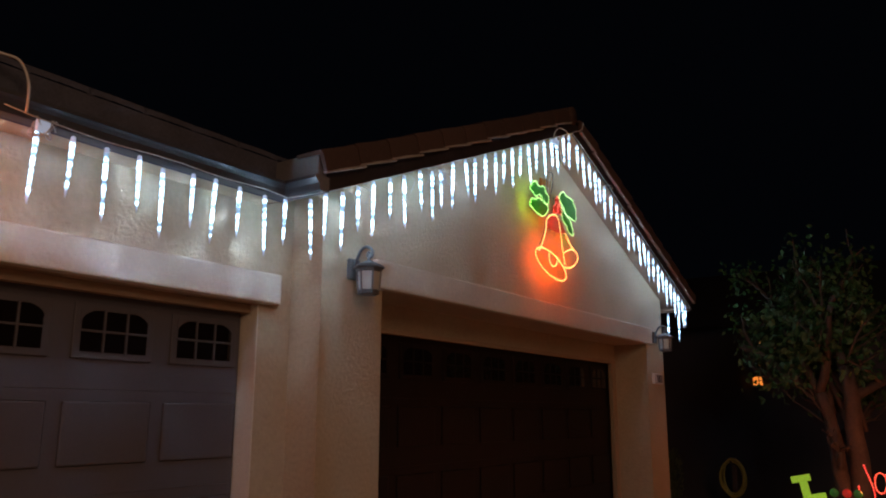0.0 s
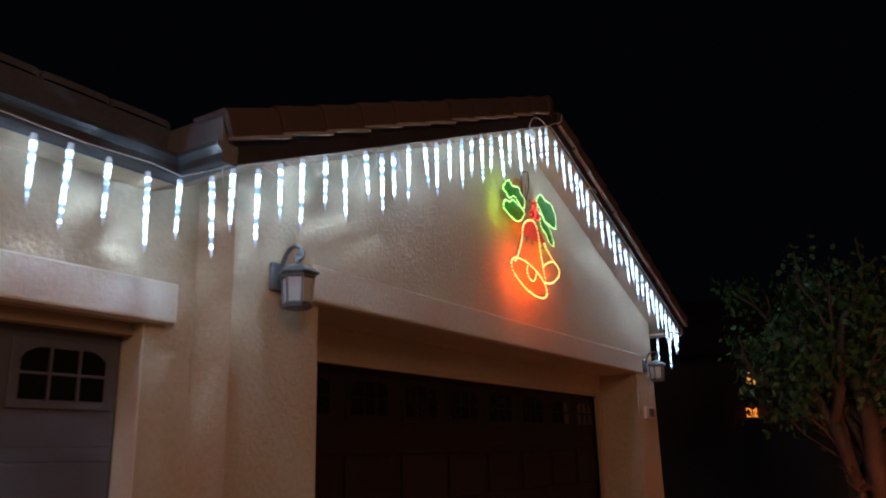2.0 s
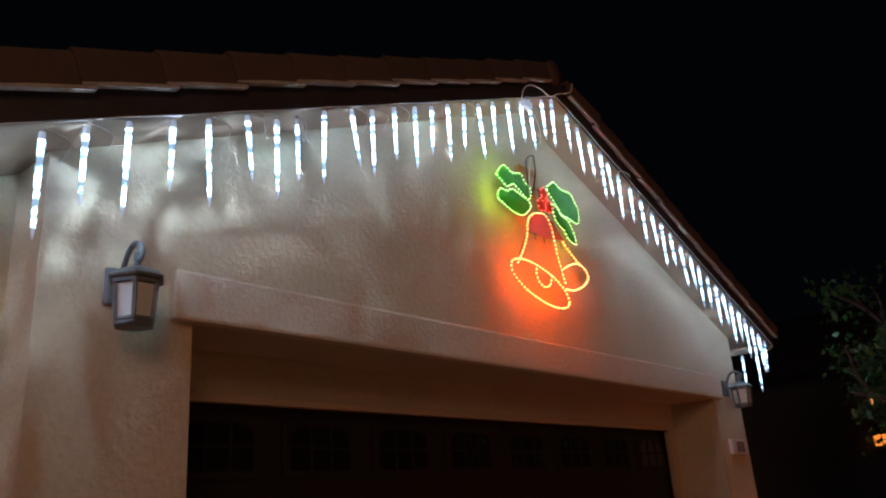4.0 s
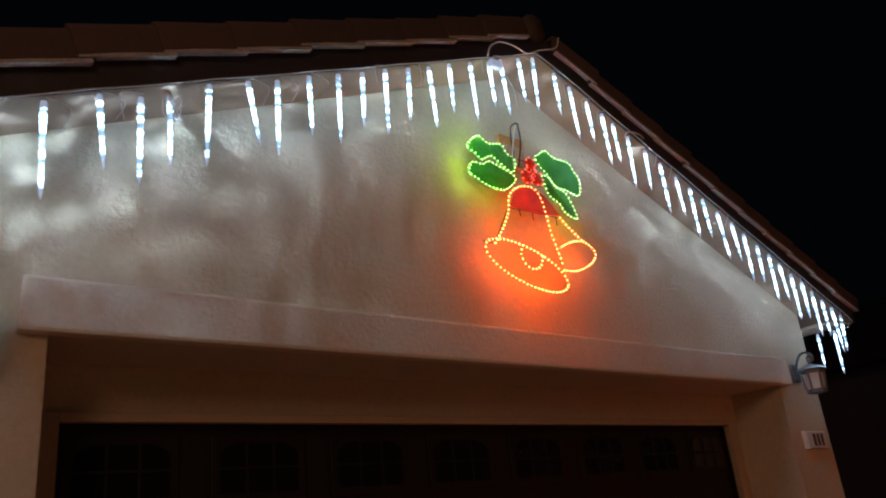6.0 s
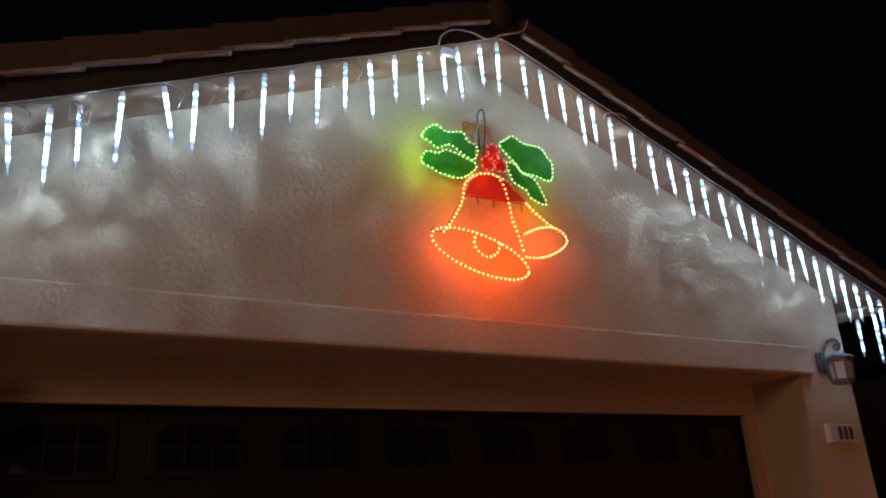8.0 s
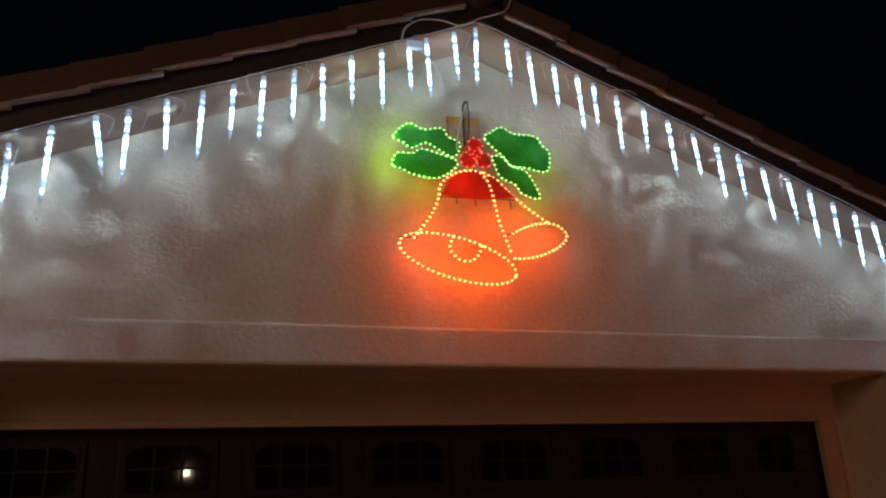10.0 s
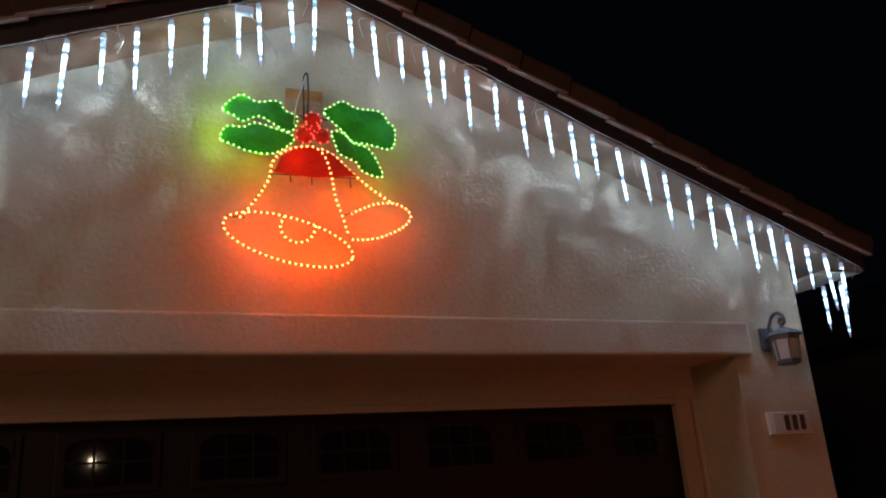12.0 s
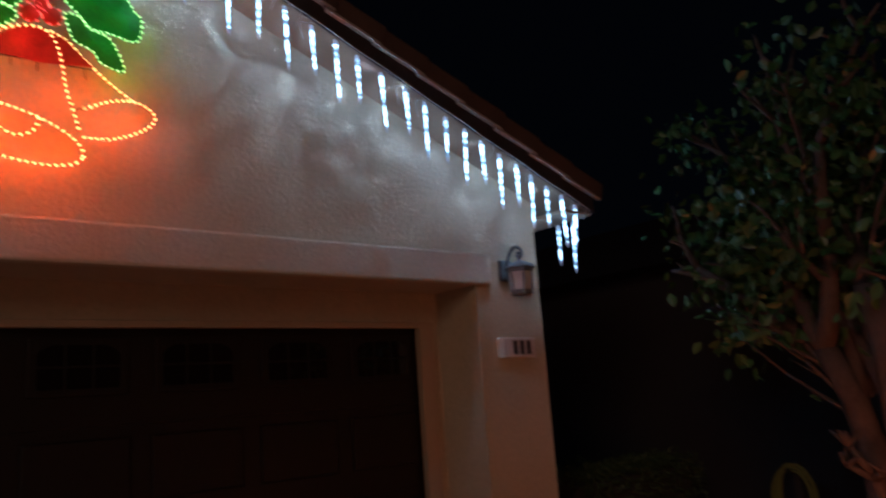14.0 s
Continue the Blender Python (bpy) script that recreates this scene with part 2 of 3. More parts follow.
def rake(x):
    """Height of the roof's lower edge over x."""
    return APEX_Z - (PITCH_L * (APEX_X - x) if x < APEX_X else PITCH_R * (x - APEX_X))


up = 0.04
front = slab([(0, 0), (0.606, 0), (0.606, 2.34), (5.757, 2.34), (5.757, 0), (GW, 0), (GW, rake(GW) + up), (APEX_X, APEX_Z + up), (0, rake(0) + up)], 0.0, 0.42)
wall_gable = tagged(part("wall_gable", front, stucco), "tan stucco gable wall above the double garage", "wall", kind="structure")
inner = slab([(0.606, 0), (0.70, 0), (0.70, 2.13), (5.63, 2.13), (5.63, 0), (5.757, 0), (5.757, 2.34), (0.606, 2.34)], 0.42, 0.54)
tagged(part("wall_door_return", inner, stucco), "tan stucco return round the double door", "wall", kind="structure")
tagged(part("wall_east", box(GW - 0.2, GW, 0.42, 6.5, 0, 2.95), stucco), "tan stucco side wall of the garage", "wall", kind="structure")
tagged(part("wall_west", box(0, 0.2, 0.42, 6.5, 0, 2.95), stucco), "tan stucco side wall of the garage", "wall", kind="structure")
tagged(part("wall_back", box(-7.0, GW, 6.5, 6.7, 0, 2.95), stucco), "tan stucco back wall", "wall", kind="structure")
left = slab([(-7.0, 0), (-2.66, 0), (-2.66, 2.16), (-0.272, 2.16), (-0.272, 0), (0.0, 0), (0.0, 2.95), (-7.0, 2.95)], 0.27, 0.43)
tagged(part("wall_left_garage", left, stucco), "tan stucco wall above the single garage", "wall", kind="structure")
tagged(part("wall_far_west", box(-7.2, -7.0, 0.27, 6.7, 0, 2.95), stucco), "tan stucco end wall", "wall", kind="structure")

# moulded lintels over the doors
tagged(part("trim_lintel_double", box(0.50, 5.865, -0.05, 0.02, 2.338, 2.542, 0.015), lintel_dimmed), "cream stucco lintel band over the double garage door, painted tan for weaker light", "trim", kind="structure")
tagged(part("trim_lintel_single", box(-2.82, -0.148, 0.20, 0.29, 2.162, 2.352, 0.012), cream), "cream stucco lintel band over the single garage door", "trim", kind="structure")


# ---- garage doors ----
def garage_door(name, x0, x1, y, top, columns, mat, label, shift=0.0):
    door = thing(name, ((x0 + x1) / 2, y, 0), label, "garage door")
    ox = -(x0 + x1) / 2
    rows = [(0.02, 0.55), (0.55, 1.08), (1.08, 1.61), (1.61, top + 0.03)]
    w = (x1 - x0) / columns
    for i, (za, zb) in enumerate(rows):
        part("door_section", box(x0 + ox, x1 + ox, 0, 0.045, za + 0.0004, zb - 0.0004, 0.0008), mat, door)
        for c in range(columns):
            mid = x0 + ox + (c + 0.5) * w + shift
            xa, xb = mid - 0.252, mid + 0.252
            if i < 3:
                hi = 1.550 - 0.53 * (2 - i)
                part("raised_panel", box(xa, xb, -0.013, 0.002, hi - 0.32, hi, 0.012), mat, door)
            else:
                xa, xb = mid - 0.235, mid + 0.235
                window = part("window", box(xa, xb, -0.014, 0.002, 1.765, 2.055, 0.006), mat, door)
                px, pz = (xb - xa - 0.07) / 3, (2.025 - 1.795) / 2
                for k in range(3):
                    for r in range(2):
                        x = xa + 0.035 + k * px
                        z = 1.795 + r * pz
                        part("pane", box(x + 0.007, x + px - 0.007, -0.0165, -0.0125, z + 0.007, z + pz - 0.007), dark_glass, window)
                zt = 2.025
                for sgn, x in ((1, xa + 0.035), (-1, xb - 0.035)):
                    arc = [(x + sgn * px * (1 - math.cos(a)), zt - 0.075 * (1 - math.sin(a))) for a in np.linspace(0, math.pi / 2, 7)]
                    part("arch_corner", slab([(x - sgn * 0.002, zt + 0.002)] + [(x - sgn * 0.002, zt - 0.075)] + arc, -0.021, -0.0165), mat, window)
                for k in (1, 2):
                    x = xa + 0.035 + k * px
                    part("muntin", box(x - 0.006, x + 0.006, -0.024, -0.014, 1.795, 2.025, 0.002), mat, window)
                part("muntin", box(xa + 0.035, xb - 0.035, -0.0235, -0.014, 1.91 - 0.006, 1.91 + 0.006, 0.002), mat, window)
    return door


garage_door("double_garage_door", 0.72, 5.61, 0.46, 2.13, 8, door_brown_shaded, "dark brown double garage door, recess shade put into its colour, with a row of small dark panes")
garage_door("single_garage_door", -2.64, -0.29, 0.412, 2.13, 4, door_grey, "closed grey panelled garage door with small dark panes", 0.024)

# painted stops round the doors
frame_1 = tagged(part("door_frame_double", box(0.66, 0.757, 0.375, 0.425, 0, 2.138, 0.004), trim_paint), "tan painted stop round the double door", "door frame", kind="structure")
part("jamb_trim", box(5.562, 5.676, 0.375, 0.425, 0, 2.138, 0.004), trim_paint, frame_1)
part("head_trim", box(0.757, 5.562, 0.375, 0.425, 2.10, 2.138, 0.004), trim_paint, frame_1)
frame_2 = tagged(part("door_frame_single", box(-0.281, -0.2715, 0.2675, 0.42, 0, 2.158, 0.002), cream), "cream painted jamb beside the single door", "door frame", kind="structure")
part("head_trim", box(-2.66, -0.281, 0.33, 0.40, 2.105, 2.158, 0.004), trim_paint, frame_2)


# ---- roofs ----
def sloped(x0, x1, low, high, y0, y1):
    """A slab under the gable's slope, between two heights over its lower edge."""
    return slab([(x0, rake(x0) + low), (x1, rake(x1) + low), (x1, rake(x1) + high), (x0, rake(x0) + high)], y0, y1)


EAVE_L, EAVE_R = -0.30, 6.63
roof = thing("gable_roof", (0, 0, 0), "red-brown tiled gable roof with dark barge boards", "roof", kind="structure")
part("soffit", sloped(EAVE_L, APEX_X, 0.0, 0.05, -OVER, 6.9), soffit_shaded, roof)
part("soffit", sloped(APEX_X, EAVE_R, 0.0, 0.05, -OVER, 6.9), soffit_shaded, roof)
part("decking", sloped(EAVE_L, APEX_X, 0.05, 0.13, -OVER + 0.004, 6.9), brown_board, roof)
part("decking", sloped(APEX_X, EAVE_R, 0.05, 0.13, -OVER + 0.004, 6.9), brown_board, roof)
part("barge_board", sloped(EAVE_L - 0.02, APEX_X, 0.002, 0.15, -OVER - 0.022, -OVER), brown_board, roof)
part("barge_board", sloped(APEX_X, EAVE_R + 0.02, 0.002, 0.15, -OVER - 0.022, -OVER), brown_board, roof)
part("eave_board", box(EAVE_R, EAVE_R + 0.02, -OVER, 6.9, rake(EAVE_R), rake(EAVE_R) + 0.15), brown_board, roof)
part("flat_soffit", box(GW, EAVE_R, -OVER + 0.002, 6.9, rake(EAVE_R) - 0.022, rake(EAVE_R) - 0.002), soffit_shaded, roof, "boxed eave return with the eave's shade put into its colour")


# the roof of the left garage, sloping up away from the drive
left_roof = thing("left_roof", (0, 0, 0), "dark brown tiled roof over the single garage", "roof", kind="structure")
lr = bmesh.new()
prof = [(0.055, 2.92), (0.055, 3.0), (4.0, 3.0 + 0.45 * 3.945), (4.0, 2.92 + 0.45 * 3.945)]
vs = [[lr.verts.new((x, y, z)) for y, z in prof] for x in (-7.3, 0.9)]
for i in range(4):
    lr.faces.new((vs[0][i], vs[0][(i + 1) % 4], vs[1][(i + 1) % 4], vs[1][i]))
lr.faces.new(vs[0])
lr.faces.new(vs[1][::-1])
part("decking", lr, dark_tile, left_roof)
part("fascia", box(-7.3, -0.30, 0.045, 0.07, 2.775, 3.02), dark_tile, left_roof)
part("soffit", box(-7.3, -0.302, 0.07, 0.268, 2.79, 2.81), stucco, left_roof)

# gutter, with its corner at the inner angle
gutter = thing("gutter", (0, 0, 0), "grey metal gutter along the inner eaves", "gutter", kind="structure")
PROFILE = [(0.0, 0.0), (0.075, 0.0), (0.082, 0.012), (0.086, 0.045), (0.100, 0.062), (0.114, 0.072), (0.114, 0.090), (0.104, 0.090), (0.102, 0.078), (0.078, 0.05), (0.072, 0.012), (0.0, 0.012)]


def gutter_run(a, b, out, miter_a, miter_b):
    """One straight gutter from a to b; out points away from the fascia; a miter shifts an end with the depth."""
    bm = bmesh.new()
    along = (b - a).normalized()
    rings = []
    for p, mi in ((a, miter_a), (b, miter_b)):
        rings.append([bm.verts.new(p + out * d + along * (d * mi) + Vector((0, 0, z))) for d, z in PROFILE])
    n = len(PROFILE)
    for i in range(n):
        bm.faces.new((rings[0][i], rings[0][(i + 1) % n], rings[1][(i + 1) % n], rings[1][i]))
    bm.faces.new(rings[0])
    bm.faces.new(rings[1][::-1])
    return bm


part("gutter_run", gutter_run(Vector((-7.3, 0.045, 2.775)), Vector((-0.302, 0.045, 2.775)), Vector((0, -1, 0)), 0, -1), gutter_metal, gutter)
part("gutter_run", gutter_run(Vector((-0.302, 0.045, 2.775)), Vector((-0.302, -0.325, 2.775)), Vector((-1, 0, 0)), 1, 0), gutter_metal, gutter)
part("eave_flashing", box(-0.385, -0.302, -0.318, 0.06, 2.862, 3.01, 0.006), corner_metal_lit, gutter, "grey metal flashing at the eave corner")
cap = bmesh.new()
cap_a = [cap.verts.new((-0.302 - d, -0.327, 2.775 + z)) for d, z in ((0.0, 0.0), (0.075, 0.0), (0.086, 0.045), (0.116, 0.072), (0.116, 0.092), (0.0, 0.092))]
extruded = bmesh.ops.extrude_face_region(cap, geom=[cap.faces.new(cap_a)])["geom"]
bmesh.ops.translate(cap, vec=(0, 0.004, 0), verts=[v for v in extruded if isinstance(v, bmesh.types.BMVert)])
part("end_cap", cap, corner_metal_lit, gutter, "grey closed end of the gutter")

# ---- ground ----
tagged(part("ground", box(-400, 400, -400, 400, -0.5, -0.06), soil), "dark night lawn and soil", "ground", kind="structure")
tagged(part("driveway", box(-3.4, 6.2, -9.0, 0.43, -0.2, 0.0, 0.01), concrete), "unseen concrete driveway, tinted to bounce warm light", "driveway", kind="structure")
tagged(part("road", box(-60, 60, -17.0, -9.4, -0.2, -0.05), asphalt), "dark asphalt street", "road", kind="structure")


# ---- string of icicle lights ----
DIODE = -0.16  # where the brightest diode sits in a tube


def icicle_mesh(length, seed):
    """Heights and radii of the shaft, cap and tip of a ridged clear icicle that hangs from z = 0."""
    rng = random.Random(seed)
    body = length - 0.07
    heights = list(np.linspace(-0.03, -0.03 - body, 41))
    heights += [DIODE + k * 0.0013 for k in range(-48, 10)]
    heights = sorted({round(h, 4) for h in heights if -0.03 - body <= h <= -0.03}, reverse=True)
    shaft = []
    for h in heights:
        f = (-0.03 - h) / body
        shaft.append((0.0114 - 0.0047 * f + 0.0011 * math.sin(f * 62 + seed) + rng.uniform(-0.0003, 0.0003), h))
    tail = shaft[-1]
    return shaft, [(0.0090, 0.0), (0.0115, -0.004), (0.0122, -0.0295)], [(tail[0] * 0.9, tail[1] - 0.0005), (tail[0] * 0.8, tail[1] - 0.02), (0.0035, -length + 0.015), (0.0010, -length)]


def clear_spot(x, y, z, seed):
    """Whether the ridged plastic lets a bundle of a diode's light out at this point of the tube."""
    if not -0.062 < z - DIODE < 0.011:
        return False
    v = Vector((x, y, z - DIODE)).normalized() * 5.2 + Vector((seed * 7.3, 3.1, 0))
    bent = v + Vector((noise.noise(v * 0.7), noise.noise(v * 0.7 + Vector((9, 0, 0))), 0)) * 0.9
    wide = 0.05 if z - DIODE < -0.015 else 0.0  # more of the light leaves steeply downwards
    return abs(noise.noise(bent)) < 0.05 + wide or noise.noise(bent * 1.3 + Vector((0, 5, 0))) > 0.40 - 2 * wide


def icicle(length, seed, label):
    shaft, cap, tip = icicle_mesh(length, seed)
    ob = thing("icicle_light", (0, 0, -50), label, "icicle light", "string of icicle lights along the eaves")
    tube = lathe(shaft, 56)
    spots = [f for f in tube.faces if len(f.verts) == 4 and clear_spot(*f.calc_center_median(), seed)]
    bmesh.ops.delete(tube, geom=spots, context="FACES_ONLY")
    part("lit_tube", tube, icicle_lit, ob, smooth=True)
    part("cap", lathe(cap, 9), plastic_glow, ob, "clear plastic cap", smooth=True)
    part("tip", lathe(tip, 8), plastic_glow, ob, "clear plastic tip", smooth=True)
    return ob


LONG = [icicle(0.372, k, "long clear plastic icicle light, glowing cold white, below the eave") for k in (1, 2, 3)]
SHORT = [icicle(0.297, k, "short clear plastic icicle light, glowing cold white, below the eave") for k in (4, 5, 6)]
rng = random.Random(4)
first_used = set()
hung, poses = [], []


def hang(x, y, z, long, lean_x=0.0):
    ob = (LONG if long else SHORT)[len(hung) // 2 % 3]
    m = pose(x, y, z, rng.uniform(-2.5, 2.5), lean_x if lean_x else rng.uniform(-2.5, 2.5), rng.uniform(0, 360) if not lean_x else 0)
    if ob in first_used:
        copy_thing(ob, m)
    else:
        ob.matrix_basis = m
        first_used.add(ob)
    hung.append(Vector((x, y, z)))
    poses.append(m.copy())


LEFT_X = [-0.29, -0.14, 0.0, 0.15, 0.32, 0.47, 0.65, 0.80, 0.91, 1.07, 1.24, 1.38, 1.54, 1.70, 1.84, 1.98, 2.13, 2.27, 2.42, 2.58, 2.73, 2.83, 2.99, 3.12]
RIGHT_X = [3.30, 3.43, 3.58, 3.72, 3.82, 3.96, 4.13, 4.28, 4.44, 4.59, 4.73, 4.89, 5.06, 5.20, 5.36, 5.51, 5.64, 5.79, 5.94, 6.07, 6.21, 6.35, 6.48]
for i, x in enumerate([-1.88, -1.71, -1.54, -1.36, -1.22, -1.03, -0.88, -0.71, -0.52]):
    hang(x, -0.015, 2.768 - (0.03 if i == 4 else 0.005 * (i % 3)), i % 2 == 0)
hang(-0.34, 0.0, 2.785, False)
hang(-0.34, -0.214, 2.745, True)
DROP = {0.80: 0.03, 0.91: 0.035, 1.24: 0.0, -0.14: 0.02}
for i, x in enumerate(LEFT_X):
    hang(x, -0.29, rake(x) - 0.008 - DROP.get(x, 0.004 * (i % 3)), i % 2 == 1, -11.0 if x == 1.24 else (-6.0 if x == 0.65 else 0.0))
for i, x in enumerate(RIGHT_X):
    hang(x, -0.29, rake(x) - 0.012 - 0.004 * (i % 3), i % 2 == 1)
hang(6.60, -0.158, 2.80, True)
hang(6.60, -0.018, 2.805, False)

# the strongest diode in every second tube: its light leaves between the ridges and falls in curled patches on the wall
for p, m in list(zip(hung, poses))[::2]:
    lamp("diode", "POINT", m @ Vector((0, 0, DIODE)), (6.6 if p.x < 1.7 else 5.0) * rng.uniform(0.6, 1.4), (0.60, 0.81, 1.0), 0.0010)

# the wire that carries them, with slack loops
cord = thing("power_cable", (0, 0, 0), "thin clear wire stapled along the eaves with slack loops", "cable")
run = [(-2.05, -0.055, 2.80)] + [(x, -0.07, 2.772 + 0.006 * math.sin(9 * x)) for x in np.arange(-1.9, -0.42, 0.15)] + [(-0.38, -0.06, 2.768), (-0.36, -0.18, 2.768), (-0.335, -0.30, 2.775)]
run += [(x, -0.327, rake(x) - 0.004 + 0.004 * math.sin(13 * x)) for x in np.arange(-0.25, 6.6, 0.12)] + [(6.64, -0.30, 2.83), (6.64, -0.10, 2.825), (6.62, 0.05, 2.82)]
part("main_wire", sweep(run, 0.0032, 5), wire_grey, cord, smooth=True)
for k, p in enumerate(hung[11:58]):
    if k % 5 < 3:
        s = rng.choice((-1, 1))
        part("slack_loop", sweep(smooth_line([p + Vector((0, -0.03, 0.0)), p + Vector((0.05 * s, -0.035, -0.01)), p + Vector((0.085 * s, -0.03, -0.03)), p + Vector((0.06 * s, -0.01, -0.09 - 0.03 * rng.random()))], 5), 0.0020, 4), wire_grey, cord, smooth=True)
# loop of cable thrown over the ridge end, with its connector
part("ridge_loop", sweep(smooth_line([(2.68, -0.34, 4.02), (2.70, -0.35, 4.09), (2.78, -0.355, 4.15), (2.90, -0.355, 4.166), (3.01, -0.35, 4.157), (3.13, -0.35, 4.222), (3.23, -0.355, 4.262), (3.29, -0.36, 4.30), (3.32, -0.36, 4.375)], 8), 0.005, 6), wire_grey, cord, smooth=True)
part("ridge_lead", sweep(smooth_line([(2.76, -0.33, 4.0), (2.83, -0.33, 3.93), (2.88, -0.32, 3.87), (2.93, -0.28, 3.80)], 6), 0.003, 5), wire_grey, cord, smooth=True)
part("connector", box(2.71, 2.80, -0.338, -0.305, 3.985, 4.03, 0.008), plastic_glow, cord, "clear plastic plug cluster")
part("start_plug", box(-1.905, -1.845, -0.062, -0.035, 2.725, 2.785, 0.008), plastic_glow, cord, "clear plastic plug cluster")
knot = [(0.885 + 0.035 * math.sin(a * 1.0) + 0.004 * a, -0.315 + 0.012 * math.cos(a * 0.8), rake(0.91) - 0.10 + 0.055 * math.cos(a * 1.7)) for a in np.arange(0, 13, 0.35)]
part("slack_bundle", sweep(knot, 0.0024, 4), wire_grey, cord, "bundle of slack clear wire", smooth=True)
part("side_loop", sweep(smooth_line([(3.87, -0.33, 3.83), (3.88, -0.345, 3.86), (3.93, -0.35, 3.875), (4.01, -0.35, 3.88), (4.06, -0.345, 3.865)], 6), 0.004, 5), wire_grey, cord, smooth=True)
part("start_bundle", sweep([(-1.87 + 0.058 * math.cos(a) * (1 - a / 60), -0.045 + 0.02 * math.sin(a * 0.7), 2.745 + 0.045 * math.sin(a * 1.3)) for a in np.arange(0, 30, 0.4)], 0.003, 4), wire_grey, cord, smooth=True)
part("roof_lead", sweep(smooth_line([(-1.966, -0.075, 2.788), (-1.975, -0.085, 2.913), (-2.016, -0.075, 3.005), (-2.09, -0.06, 3.02), (-2.3, 0.0, 3.03)], 6), 0.007, 6), wire_grey, cord, "pale supply cable over the gutter", smooth=True)


# ---- rope-light bells with holly ----
bells = thing("bell_decoration", (3.13, -0.11, 3.2), "rope-light pair of orange bells with green holly leaves and red berries", "christmas light")
C = Vector((3.13, 0, 3.2))


def flat(points, depth=0.0):
    return [Vector((x - C.x, depth, z - C.z)) for x, z in points]


BULB_MESH = {}


def bulb_row(places, radius, mat, parent):
    """Single small bulbs on one shared mesh, as parts of a rope, leaf or berry."""
    key = (mat.name, radius)
    if key not in BULB_MESH:
        bm = bmesh.new()
        bmesh.ops.create_icosphere(bm, subdivisions=1, radius=radius)
        me = bpy.data.meshes.new("bulb")
        bm.to_mesh(me)
        me.materials.append(mat)
        for f in me.polygons:
            f.use_smooth = True
        BULB_MESH[key] = me
    for p in places:
        ob = new("bulb", BULB_MESH[key])
        ob.parent = parent
        ob.location = p


def rope(name, line, bulb, tube, step, closed=False, size=0.0065):
    ob = part(name, sweep(line, 0.0045, 6, closed=closed), tube, bells, smooth=True)
    bulb_row([p + Vector((0, -0.004, 0)) for p in spaced(line, step, closed)], size, bulb, ob)
    return ob


def ellipse(cx, cz, a, b, turn, start=0.0, end=360.0, n=40):
    out = []
    for k in range(n + 1):
        t = radians(start + (end - start) * k / n)
        x, z = a * math.cos(t), b * math.sin(t)
        out.append((cx + x * math.cos(turn) - z * math.sin(turn), cz + x * math.sin(turn) + z * math.cos(turn)))
    return out


tilt = radians(-13)
rope("bell_mouth", flat(ellipse(3.012, 2.893, 0.325, 0.115, tilt)[:-1]), bulb_orange, rope_orange, 0.0295, True)
rope("bell_side", smooth_line(flat([(2.775, 2.995), (2.815, 3.045), (2.872, 3.13), (2.915, 3.22), (2.93, 3.30), (2.985, 3.362), (3.07, 3.397), (3.15, 3.40), (3.20, 3.35), (3.228, 3.256), (3.248, 3.133), (3.278, 3.043), (3.308, 2.94)]), 7), bulb_orange, rope_orange, 0.0295)
rope("clapper", smooth_line(flat([(2.988, 3.012), (2.966, 2.955), (2.997, 2.900), (3.058, 2.880), (3.120, 2.912), (3.148, 2.985)]), 7), bulb_orange, rope_orange, 0.0295)
rope("second_bell_side", smooth_line(flat([(3.19, 3.405), (3.26, 3.37), (3.334, 3.298), (3.44, 3.21), (3.543, 3.142)], 0.02), 7), bulb_orange, rope_orange, 0.0295)
rope("second_bell_mouth", smooth_line(flat([(3.335, 3.060), (3.40, 3.094), (3.47, 3.122), (3.56, 3.134), (3.63, 3.110), (3.658, 3.066), (3.62, 3.010), (3.52, 2.953), (3.43, 2.925), (3.33, 2.918)], 0.02), 7), bulb_orange, rope_orange, 0.0265)


def leaf(points, depth=-0.01, rise=0.0, steps=5):
    line = smooth_line(flat([(x, z + rise) for x, z in points], depth), steps, True)
    bm = bmesh.new()
    centre = sum(line, Vector()) / len(line)
    mid = bm.verts.new(centre + Vector((0, -0.012, 0)))
    ring = [bm.verts.new(p) for p in line]
    back = [bm.verts.new(p + Vector((0, 0.003, 0))) for p in line]
    n = len(ring)
    for i in range(n):
        j = (i + 1) % n
        bm.faces.new((mid, ring[i], ring[j]))
        bm.faces.new((ring[i], back[i], back[j], ring[j]))
    bm.faces.new(back[::-1])
    ob = part("leaf", bm, leaf_green, bells, "green translucent holly leaf")
    outline = part("rope", sweep(line, 0.004, 5, closed=True), rope_green, ob, smooth=True)
    bulb_row([p + Vector((0, -0.006, 0)) for p in spaced(line, 0.0285, True)], 0.0052, bulb_green, ob)
    return ob


leaf([(2.686, 3.568), (2.773, 3.655), (2.857, 3.625), (2.962, 3.645), (2.999, 3.595), (3.065, 3.561), (3.028, 3.475), (2.942, 3.51), (2.866, 3.545), (2.788, 3.507), (2.740, 3.535)], 0.035, 0.018)
leaf([(2.677, 3.396), (2.707, 3.468), (2.789, 3.474), (2.844, 3.505), (2.942, 3.487), (3.028, 3.462), (3.042, 3.425), (2.97, 3.36), (2.90, 3.337), (2.79, 3.350), (2.735, 3.374)], 0.035, 0.018)
leaf([(3.195, 3.60), (3.237, 3.645), (3.299, 3.682), (3.375, 3.650), (3.501, 3.647), (3.547, 3.590), (3.583, 3.549), (3.558, 3.434), (3.431, 3.445), (3.345, 3.450), (3.30, 3.50)])
